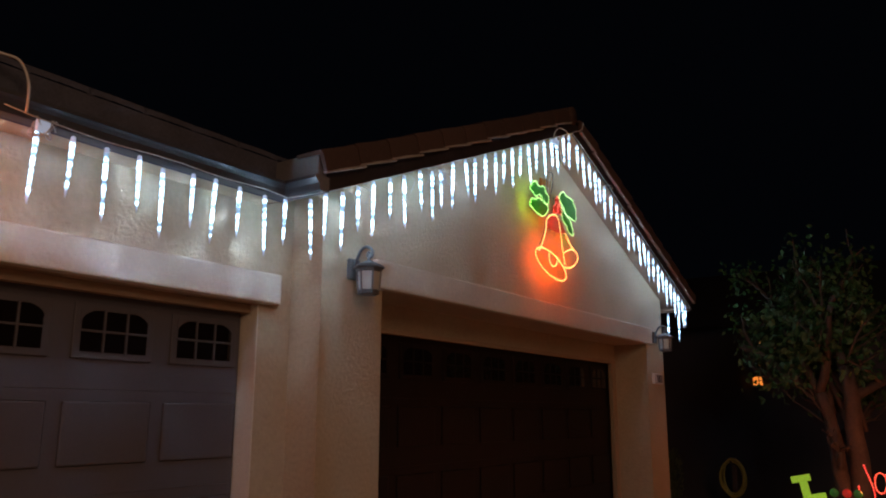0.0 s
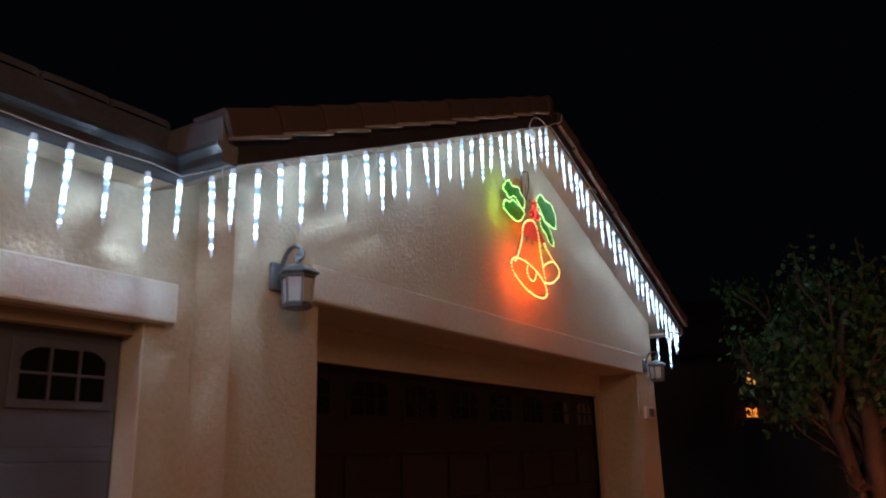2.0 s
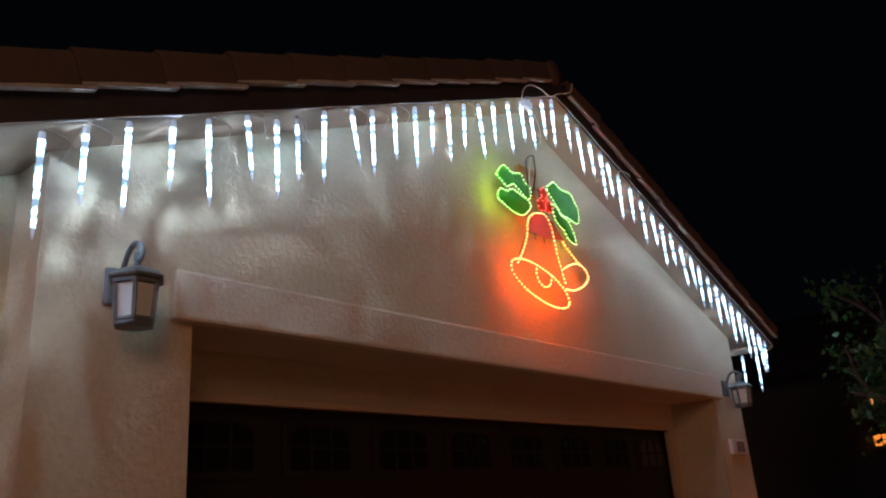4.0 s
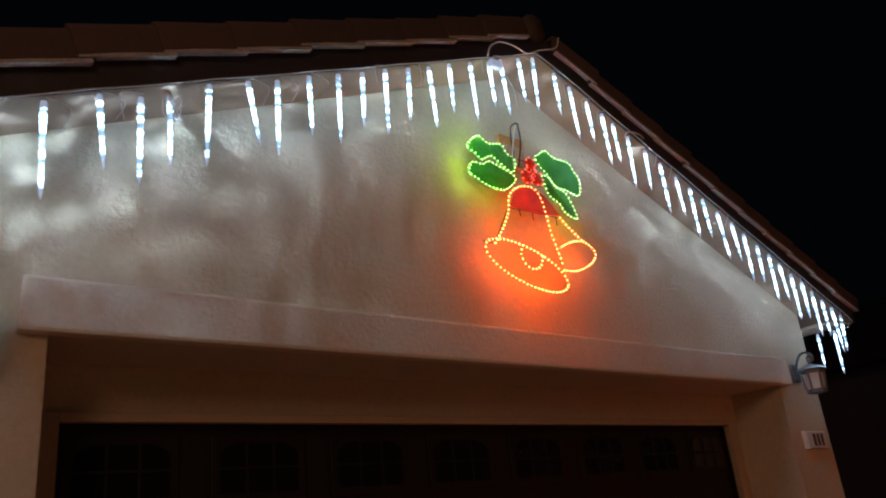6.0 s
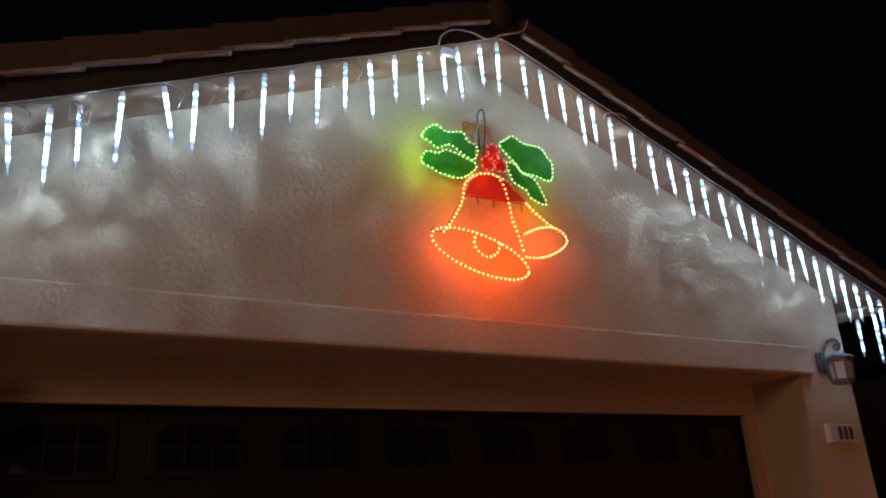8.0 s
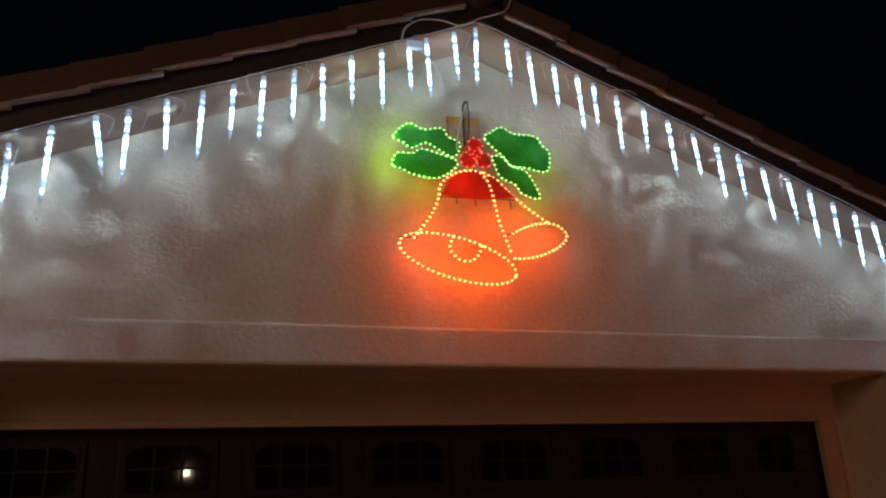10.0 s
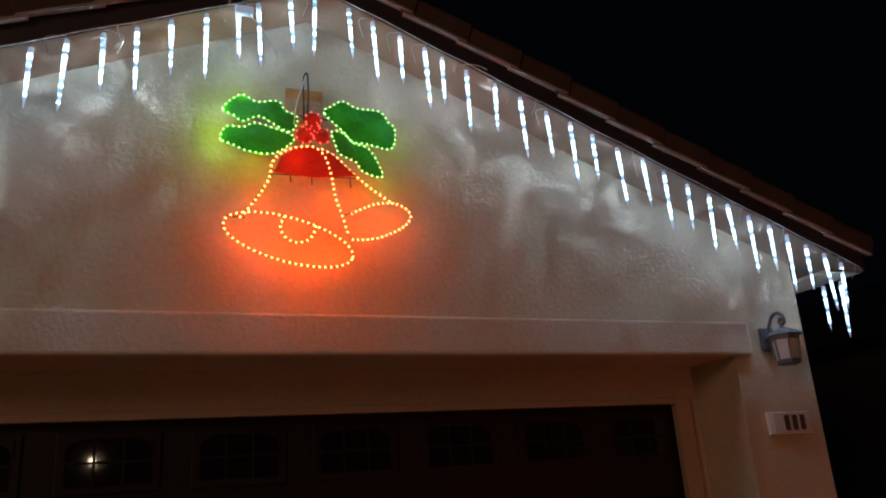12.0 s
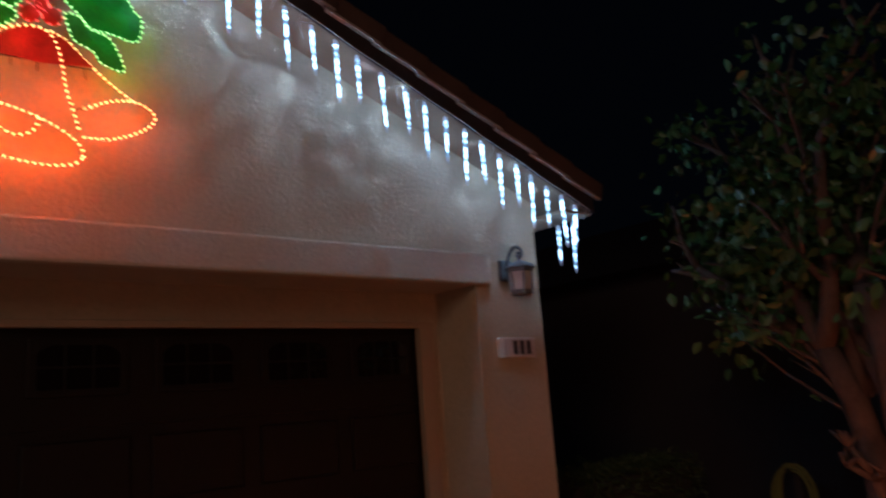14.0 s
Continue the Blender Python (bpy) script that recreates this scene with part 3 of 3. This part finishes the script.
leaf([(3.234, 3.496), (3.294, 3.496), (3.345, 3.446), (3.43, 3.42), (3.490, 3.318), (3.494, 3.262), (3.395, 3.286), (3.36, 3.335), (3.276, 3.372), (3.25, 3.43)])

film = slab([(x - C.x, z - C.z) for x, z in [(2.935, 3.245), (2.975, 3.335), (3.05, 3.39), (3.14, 3.405), (3.24, 3.37), (3.36, 3.262), (3.15, 3.235)]], -0.004, 0.0)
part("bell_crown", film, red_film, bells, "red film over the bell's crown")
for x, z, r in [(3.134, 3.548, 0.042), (3.088, 3.455, 0.045), (3.178, 3.462, 0.045), (3.13, 3.50, 0.036)]:
    bm = bmesh.new()
    bmesh.ops.create_uvsphere(bm, u_segments=16, v_segments=8, radius=r, matrix=Matrix.Translation((x - C.x, -0.02, z - C.z)) @ Matrix.Diagonal((1, 0.4, 1, 1)))
    berry = part("berry", bm, red_film, bells, "red holly berry", smooth=True)
    turns = [k * math.tau / 7 for k in range(7)]
    bulb_row([(x - C.x + r * math.cos(a), -0.03, z - C.z + r * math.sin(a)) for a in turns], 0.0055, bulb_red, berry)
# steel wire frame behind the rope
for a, b in [((2.934, 3.242), (3.363, 3.255)), ((2.93, 3.262), (3.36, 3.275)), ((2.784, 2.999), (2.93, 3.24)), ((3.02, 3.255), (3.024, 3.205)), ((3.33, 3.26), (3.335, 3.20)), ((3.283, 3.043), (3.345, 3.063)), ((3.0, 3.585), (3.24, 3.575)), ((3.13, 3.20), (3.13, 3.60)), ((2.70, 3.0), (2.80, 3.0))]:
    part("frame_wire", sweep(flat([a, b], 0.012), 0.003, 5), wire_black, bells, smooth=True)
hook = thing("wall_hook", (3.12, -0.03, 3.7), "black wire hook with a tie holding the bells", "hook")
part("hook_wire", sweep(smooth_line([(0.0, -0.02, -0.14), (0.0, -0.065, 0.0), (-0.002, -0.07, 0.10), (-0.004, -0.068, 0.135), (-0.008, -0.05, 0.147), (-0.012, -0.022, 0.140), (-0.013, -0.010, 0.11), (-0.013, -0.008, 0.0), (-0.012, -0.008, -0.11)], 5), 0.005, 6), wire_black, hook, smooth=True)
part("tie", sweep(smooth_line([(-0.01, -0.055, 0.13), (-0.03, -0.05, 0.06), (-0.06, -0.05, -0.04), (-0.075, -0.05, -0.16)], 5), 0.003, 5), wire_grey, hook, "pale string", smooth=True)
board = box(3.018, 3.213, -0.028, -0.002, 3.575, 3.778, 0.003)
block = tagged(part("wood_block", board, bare_wood), "bare orange plywood block on the stucco behind the bells", "board")
part("paper_face", box(3.022, 3.209, -0.0305, -0.0285, 3.579, 3.715, 0.0005), block_face, block, "pale peeling paper face")

# light of the bulbs
for x, z, e in [(2.80, 2.92, 0.50), (2.95, 2.83, 0.5), (3.12, 2.80, 0.5), (3.27, 2.86, 0.5), (3.03, 2.98, 0.4), (2.88, 3.14, 0.45), (3.24, 3.14, 0.45), (3.45, 3.0, 0.4), (3.58, 3.06, 0.45), (3.05, 3.36, 0.25), (3.40, 3.22, 0.3)]:
    lamp("bulb_light", "POINT", (x, -0.09, z), e * 1.2, (1.0, 0.085, 0.0), 0.03)
    lamp("bulb_light", "POINT", (x, -0.19, z - 0.03), e * 1.45, (1.0, 0.085, 0.0), 0.03)
for x, y, z in [(2.665, -0.085, 3.44), (2.67, -0.085, 3.52), (2.69, -0.085, 3.60), (2.68, -0.085, 3.37), (2.78, -0.085, 3.68), (2.86, -0.085, 3.34), (3.60, -0.10, 3.53), (3.52, -0.10, 3.28)]:
    lamp("bulb_light", "POINT", (x, y, z), 0.24, (0.45, 1.0, 0.02), 0.03)
for x, z in [(2.74, 3.58), (2.92, 3.58), (2.78, 3.41), (2.95, 3.42), (3.30, 3.60), (3.47, 3.54), (3.40, 3.36)]:
    lamp("bulb_light", "POINT", (x, -0.20, z), 0.10, (0.32, 1.0, 0.08), 0.02)
for x, z in [(3.11, 3.47), (3.16, 3.54), (3.06, 3.30), (3.20, 3.30)]:
    lamp("bulb_light", "POINT", (x, -0.19, z), 0.09, (1.0, 0.07, 0.02), 0.02)


# ---- wall lanterns ----
def lantern(x):
    ob = thing("wall_lantern", (x, 0, 2.366), "unlit grey metal wall lantern with frosted glass and a scrolled arm", "wall lantern", "pair of lanterns beside the double garage door")
    cy = -0.15
    part("back_plate", box(-0.055, 0.055, -0.03, 0.0, -0.005, 0.138, 0.014), lamp_metal, ob)
    arm = smooth_line([(0, -0.028, 0.085), (0, -0.048, 0.14), (0, -0.085, 0.195), (0, -0.135, 0.208), (0, -0.178, 0.178), (0, -0.175, 0.140), (0, -0.150, 0.134), (0, -0.138, 0.152), (0, -0.150, 0.170), (0, -0.163, 0.158)], 6)
    part("scroll_arm", sweep(arm, 0.0105, 8), lamp_metal, ob, smooth=True)
    part("finial", lathe([(0.006, 0.165), (0.012, 0.155), (0.012, 0.12), (0.02, 0.11), (0.03, 0.10)][::-1], 10, at=(0, cy, 0)), lamp_metal, ob, smooth=True)
    t = 0.0
    part("roof_cap", lathe([(0.086, 0.052), (0.106, 0.058), (0.108, 0.067), (0.084, 0.086), (0.045, 0.102), (0.02, 0.112)], 6, at=(0, cy, 0), turn=t), lamp_metal, ob)
    part("collar", lathe([(0.080, 0.036), (0.090, 0.040), (0.090, 0.054), (0.076, 0.054)], 6, at=(0, cy, 0), turn=t), lamp_metal, ob)
    part("glass", lathe([(0.066, -0.088), (0.076, 0.038)], 6, at=(0, cy, 0), turn=t), frosted, ob, "frosted glass panes")
    part("base_ring", lathe([(0.052, -0.118), (0.074, -0.112), (0.076, -0.104), (0.069, -0.100), (0.074, -0.092), (0.073, -0.084), (0.062, -0.084)], 6, at=(0, cy, 0), turn=t), lamp_metal, ob)
    for k in range(6):
        a = t + k * math.tau / 6
        lo, hi = Vector((0.070 * math.cos(a), cy + 0.070 * math.sin(a), -0.09)), Vector((0.080 * math.cos(a), cy + 0.080 * math.sin(a), 0.042))
        part("post", sweep([lo, hi], 0.009, 4), lamp_metal, ob)
    return ob


L1 = lantern(0.285)
copy_thing(L1, Matrix.Translation((6.028, 0, 2.374)))

# number plate with its figures as plain bars
plate = thing("number_plate", (6.075, 0, 1.925), "white house number plate with three dark bars", "number plate")
part("plate_body", box(-0.165, 0.165, -0.022, 0.0, -0.066, 0.066, 0.004), plate_white, plate)
part("plate_face", box(-0.125, 0.160, -0.025, -0.021, -0.060, 0.060, 0.001), plate_pink, plate)
for k in range(3):
    part("bar", box(-0.045 + k * 0.062, -0.007 + k * 0.062, -0.028, -0.0245, -0.045, 0.045), ink_dark, plate)

# ---- yard: rope-light sign, letter, tree, hose, hedge, neighbour ----
sign = thing("rope_light_sign", (5.6, -2.45, 0.0), "red rope-light word on a wire frame in the yard", "light sign")


def letter(name, points, closed=False):
    line = smooth_line([(0.0, -y, z) for y, z in points], 6, closed)
    ob = part(name, sweep(line, 0.008, 6, closed=closed), rope_red, sign, smooth=True)
    bulb_row([p + Vector((-0.004, 0, 0)) for p in spaced(line, 0.025, closed)], 0.0075, bulb_red, ob)


letter("letter", [(-0.17, 0.985), (-0.14, 0.88), (-0.105, 0.76), (-0.10, 0.66), (-0.15, 0.58), (-0.22, 0.62), (-0.235, 0.775)])
letter("letter", [(-0.03, 0.915), (0.02, 0.86), (0.015, 0.77), (-0.03, 0.715), (-0.08, 0.755), (-0.08, 0.87)], True)
letter("letter", [(0.02, 0.90), (0.06, 0.85), (0.09, 0.79), (0.13, 0.77), (0.17, 0.84), (0.20, 0.93)])
letter("letter", [(0.13, 0.77), (0.12, 0.69), (0.06, 0.66), (0.0, 0.68)])
for y in (-0.2, 0.2):
    part("stake", sweep([(0.01, -y, -0.2), (0.01, -y, 0.7)], 0.006, 5), wire_black, sign)
lamp("sign_light", "POINT", (5.72, -2.45, 0.80), 18.0, (1.0, 0.21, 0.06), 0.15)

tall = thing("tinsel_letter", (5.6, -1.87, 0.0), "green tinsel letter standing in the yard, lit from within", "light sign")
tall.rotation_euler = (radians(-11), 0, radians(14))
part("stem", box(-0.03, 0.03, -0.02, 0.06, 0.35, 0.84, 0.008), sign_green, tall)
part("top_bar", box(-0.034, 0.034, -0.06, 0.13, 0.82, 0.885, 0.008), sign_green, tall)
part("foot_bar", box(-0.033, 0.033, -0.16, 0.03, 0.60, 0.68, 0.008), sign_green, tall)
part("stake", sweep([(0, 0.02, -0.2), (0, 0.02, 0.4)], 0.006, 5), wire_black, tall)
for k, (y, m) in enumerate([(-1.98, ball_green), (-2.10, ball_red), (-2.2, ball_green)]):
    ball = thing("light_ball", (5.6, y, 0.70), "small coloured ball on a stake, with a faint glow put into its paint", "ornament", "row of balls on stakes")
    bm = bmesh.new()
    bmesh.ops.create_icosphere(bm, subdivisions=2, radius=0.045)
    part("globe", bm, m, ball, smooth=True)
    part("stake", sweep([(0, 0, -0.85), (0, 0, -0.03)], 0.005, 5), wire_black, ball)


# ---- tree ----
def tree(base, seed):
    r = random.Random(seed)
    ob = thing("yard_tree", base, "small broadleaf tree with several pale stems and drooping leaves", "tree")
    tips = []

    def limb(start, way, length, radius, depth):
        pts = [start]
        d = way.normalized()
        n = 6
        for k in range(n):
            d = (d + Vector((r.uniform(-1, 1), r.uniform(-1, 1), r.uniform(-0.4, 0.6))) * 0.16).normalized()
            nxt = pts[-1] + d * length / n
            if depth and ((nxt.x - 0.3) / 1.05) ** 2 + ((nxt.y - 0.2) / 1.12) ** 2 + ((nxt.z - 2.9) / 1.7) ** 2 > 1.0 and k > 1:
                break
            pts.append(nxt)
            if depth >= 2 or (depth == 1 and k > 1):
                tips.append((pts[-1], d))
        sweep(pts, radius, 7 if depth < 2 else 5, trunk_bm, end=radius * 0.55)
        if depth < 3:
            for k in range(4 if depth else 5):
                at = pts[r.randint(min(2, len(pts) - 1), len(pts) - 1)] if k else pts[-1]
                out = Vector((r.uniform(-1, 1), r.uniform(-1, 1), r.uniform(-0.25, 0.8)))
                limb(at, (d * 0.7 + out).normalized(), length * r.uniform(0.42, 0.62), radius * 0.5, depth + 1)

    trunk_bm = bmesh.new()
    limb(Vector((-0.02, 0.06, -0.1)), Vector((-0.03, 0.15, 1)), 1.9, 0.115, 0)
    limb(Vector((0.03, 0.0, -0.1)), Vector((0.05, -0.22, 1)), 2.2, 0.14, 0)
    limb(Vector((0.0, 0.2, 1.5)), Vector((-0.15, 0.75, 0.8)), 1.2, 0.055, 1)
    limb(Vector((0.0, 0.22, 1.7)), Vector((0.35, 0.9, 0.25)), 1.2, 0.04, 1)
    limb(Vector((-0.05, 0.06, 1.0)), Vector((-0.1, 0.42, 0.9)), 0.9, 0.032, 1)
    limb(Vector((-0.05, -0.1, 1.3)), Vector((-0.3, 0.2, 1.0)), 1.3, 0.036, 1)
    part("trunk", trunk_bm, bark, ob, "pale grey trunk and limbs", smooth=True)
    verts, faces = [], []
    for p, d in tips:
        reach = (((p.x - 0.3) / 1.1) ** 2 + ((p.y - 0.2) / 1.18) ** 2 + ((p.z - 3.0) / 1.5) ** 2)
        if reach > 1.0 + r.uniform(-0.15, 0.12) or p.z < 1.75 or math.sin(p.x * 6.1 + 1) * math.sin(p.y * 5.3) * math.sin(p.z * 5.7) > 0.14 or r.random() < 0.08:
            continue
        for k in range(r.randint(6, 12)):
            c = p + Vector((r.gauss(0, 0.11), r.gauss(0, 0.11), r.gauss(-0.03, 0.11)))
            out = Vector((r.uniform(-1, 1), r.uniform(-1, 1), r.uniform(-1.6, 0.2))).normalized()
            side = out.cross(Vector((r.uniform(-1, 1), r.uniform(-1, 1), r.uniform(-1, 1)))).normalized()
            up_ = out.cross(side)
            s = r.uniform(0.06, 0.10)
            w = s * 0.30
            i = len(verts)
            verts += [c, c + out * s * 0.35 + side * w + up_ * 0.008, c + out * s * 0.7 + side * w * 0.8 + up_ * 0.006, c + out * s, c + out * s * 0.7 - side * w * 0.8 + up_ * 0.006, c + out * s * 0.35 - side * w + up_ * 0.008, c + out * s * 0.5]
            faces += [(i, i + 1, i + 6), (i + 1, i + 2, i + 6), (i + 2, i + 3, i + 6), (i + 3, i + 4, i + 6), (i + 4, i + 5, i + 6), (i + 5, i, i + 6)]
    me = bpy.data.meshes.new("crown")
    me.from_pydata([tuple(v) for v in verts], [], faces)
    me.materials.append(foliage)
    crown = new("crown", me)
    crown.parent = ob
    crown["label"] = "dark green leaves with gaps"
    crown["kind"] = "stuff"
    return ob


tree((6.92, -2.08, 0.0), 11)

# hedge and coiled hose beside the house
hedge = thing("hedge", (8.4, 1.2, 0), "low clipped green hedge in the dark side yard", "hedge")
hr = random.Random(5)
verts, faces = [], []
for k in range(5200):
    a = Vector((hr.uniform(-0.85, 0.95), hr.uniform(-0.35, 0.35), hr.uniform(0.05, 0.93)))
    if hr.random() < 0.7:
        a.z = 0.86 + hr.gauss(0, 0.04) if hr.random() < 0.5 else a.z
        a.y = -0.35 + hr.gauss(0, 0.03) if a.z < 0.8 else a.y
    d, e = Vector((hr.gauss(0, 1), hr.gauss(0, 1), hr.gauss(0, 1))).normalized(), Vector((hr.gauss(0, 1), hr.gauss(0, 1), hr.gauss(0, 1))).normalized()
    s = hr.uniform(0.02, 0.04)
    i = len(verts)
    verts += [a, a + d * s + e * s * 0.4, a + d * s * 2, a + d * s - e * s * 0.4]
    faces += [(i, i + 1, i + 2), (i, i + 2, i + 3)]
me = bpy.data.meshes.new("leaves")
me.from_pydata([tuple(v) for v in verts], [], faces)
me.materials.append(hedge_leaf)
ob = new("leaves", me)
ob.parent = hedge
ob["kind"] = "stuff"
part("core", box(-0.8, 0.9, -0.28, 0.3, -0.05, 0.82, 0.05), bark, hedge)

reel = thing("garden_hose", (9.72, 0.1, 0), "yellow-green garden hose coiled on a post", "hose")
part("post", box(0.0, 0.07, -0.04, 0.04, -0.05, 0.80, 0.005), bark, reel)
part("hanger", sweep([(0.0, 0, 0.72), (-0.16, 0, 0.74)], 0.02, 8), wire_black, reel)
part("coil", sweep([(-0.08 + 0.05 * math.sin(a * 0.31), (0.17 + 0.03 * math.sin(a * 0.53)) * math.sin(a), 0.50 + (0.27 + 0.03 * math.sin(a * 0.41)) * math.cos(a)) for a in np.arange(0, 6.5 * math.tau, 0.26)], 0.012, 6), hose_green, reel, smooth=True)

house = thing("neighbour_house", (12.48, 1.5, 0), "neighbouring house, its wall coloured night-dark, with an amber porch lantern and a lit pane", "house")
part("wall", box(-2.2, 6.0, -5.0, 6.0, -0.1, 3.0), neighbour_wall_unlit, house)
part("roof", slab([(-2.7, 2.95), (6.5, 2.95), (1.9, 4.6)], -5.4, 6.4), brown_board, house)
win = part("window", box(-2.26, -2.18, -2.05, -1.73, 2.43, 2.71, 0.01), brown_board, house)
for y in (-2.02, -1.88):
    part("pane", box(-2.275, -2.262, y, y + 0.12, 2.46, 2.68), window_amber, win)
porch = part("porch_lantern", box(-2.42, -2.20, -1.87, -1.695, 2.10, 2.13, 0.005), wire_black, house)
part("lantern_glass", box(-2.38, -2.24, -1.850, -1.715, 1.962, 2.102, 0.01), lantern_amber, porch)
part("lantern_base", box(-2.42, -2.20, -1.87, -1.695, 1.935, 1.962, 0.005), wire_black, porch)
part("lantern_bar", box(-2.392, -2.378, -1.815, -1.803, 1.962, 2.102), wire_black, porch)
part("lantern_bar", box(-2.396, -2.378, -1.85, -1.715, 2.03, 2.04), wire_black, porch)
part("lantern_bar", box(-2.396, -2.378, -1.775, -1.745, 1.985, 2.03), wire_black, porch)

# ---- roof tiles, last ----
TILE = 0.305


def verge_tile(sign):
    """A verge tile: a bent cover over the roof's edge; it falls along +x * sign from its origin."""
    bm = bmesh.new()
    ln = 0.40
    sec = [(0.0, 0.0), (-0.028, 0.0), (-0.028, 0.106), (-0.008, 0.132), (0.19, 0.132), (0.19, 0.108), (0.004, 0.108)]
    a = [bm.verts.new((0.0, y, z)) for y, z in sec]
    b = [bm.verts.new((sign * ln, y - 0.014, z - 0.012)) for y, z in sec]
    n = len(sec)
    for i in range(n):
        bm.faces.new((a[i], a[(i + 1) % n], b[(i + 1) % n], b[i]))
    bm.faces.new(a)
    bm.faces.new(b[::-1])
    bmesh.ops.recalc_face_normals(bm, faces=bm.faces[:])
    me = bpy.data.meshes.new("verge_tile")
    bm.to_mesh(me)
    bm.free()
    me.materials.append(tile_clay)
    return me


# added strips: the lit lower edge of each verge tile as a pale rim
rims = {}
for sgn in (-1, 1):
    bm = box(min(0.02 * sgn, 0.398 * sgn), max(0.02 * sgn, 0.398 * sgn), -0.038, -0.004, -0.022, -0.006, 0.003)
    rims[sgn] = bpy.data.meshes.new("lit_rim")
    bm.to_mesh(rims[sgn])
    bm.free()
    rims[sgn].materials.append(rim_lit)
tr = random.Random(9)
for sgn, pitch, lowest, mesh in ((-1, PITCH_L, EAVE_L, verge_tile(-1)), (1, PITCH_R, EAVE_R, verge_tile(1))):
    slope = math.atan(pitch)
    k = 0
    while True:
        low_x = lowest + sgn * 0.06 - sgn * TILE * k          # lower end of the tile
        top_x = low_x - sgn * 0.40 * math.cos(slope)
        if (top_x - APEX_X) * sgn < -0.12:
            break
        ob = new("verge_tile", mesh)
        ob.parent = roof
        ob.location = (top_x, -OVER - 0.024, rake(top_x) + (0.119 if sgn < 0 else 0.108) + tr.uniform(-0.004, 0.004))
        rim = new("lit_rim", rims[sgn])
        rim.parent = ob
        ob.rotation_euler = (0, sgn * (slope - 0.055) + tr.uniform(-0.008, 0.008), 0)
        k += 1
# field tiles of the gable, one joined sheet of separate pieces a side
for sgn, lowest in ((-1, EAVE_L), (1, EAVE_R)):
    bm = bmesh.new()
    for c in range(11):
        for j in range(22):
            xl = lowest + sgn * 0.06 - sgn * TILE * c
            xt = xl - sgn * 0.36
            if (xt - APEX_X) * sgn < -0.1:
                continue
            y0 = -0.12 + j * 0.31
            pts = []
            for x, h in ((xl, 0.165), (xt, 0.14)):
                for y, e in ((y0, 0.0), (y0 + 0.1, 0.035), (y0 + 0.2, 0.035), (y0 + 0.30, 0.0)):
                    pts.append(bm.verts.new((x, y, rake(x) + h + e)))
            low = [bm.verts.new(v.co - Vector((0, 0, 0.02))) for v in pts[:4]]
            for i in range(3):
                bm.faces.new((pts[i], pts[i + 1], pts[i + 5], pts[i + 4]))
                bm.faces.new((low[i], low[i + 1], pts[i + 1], pts[i]))
    part("field_tiles", bm, tile_clay, roof)["kind"] = "stuff"
part("ridge_tiles", sweep([(APEX_X, y, APEX_Z + 0.175 + 0.010 * (i % 2)) for i, y in enumerate(np.arange(-0.335, 6.9, 0.2))], 0.095, 10), tile_clay, roof, smooth=True)
# eave course and field of the left roof
bm = bmesh.new()
for c in range(9):
    for j in range(27):
        x0 = -7.2 + j * 0.31
        if x0 + 0.3 > -0.36 and c < 2:
            continue
        y0 = 0.04 + c * 0.36
        rows_ = []
        for y, h in ((y0, 0.075), (y0 + 0.40, 0.055)):
            z = 3.0 + 0.45 * (y - 0.055)
            rows_.append([bm.verts.new((x0 + x, y, z + h + e - 0.025)) for x, e in ((0, 0.0), (0.02, 0.012), (0.10, 0.014), (0.2, 0.014), (0.285, 0.012), (0.305, 0.0))])
        low = [bm.verts.new(v.co - Vector((0, 0, 0.03))) for v in rows_[0]]
        for i in range(5):
            bm.faces.new((rows_[0][i], rows_[0][i + 1], rows_[1][i + 1], rows_[1][i]))
            bm.faces.new((low[i], low[i + 1], rows_[0][i + 1], rows_[0][i]))
part("field_tiles", bm, dark_tile, left_roof)["kind"] = "stuff"
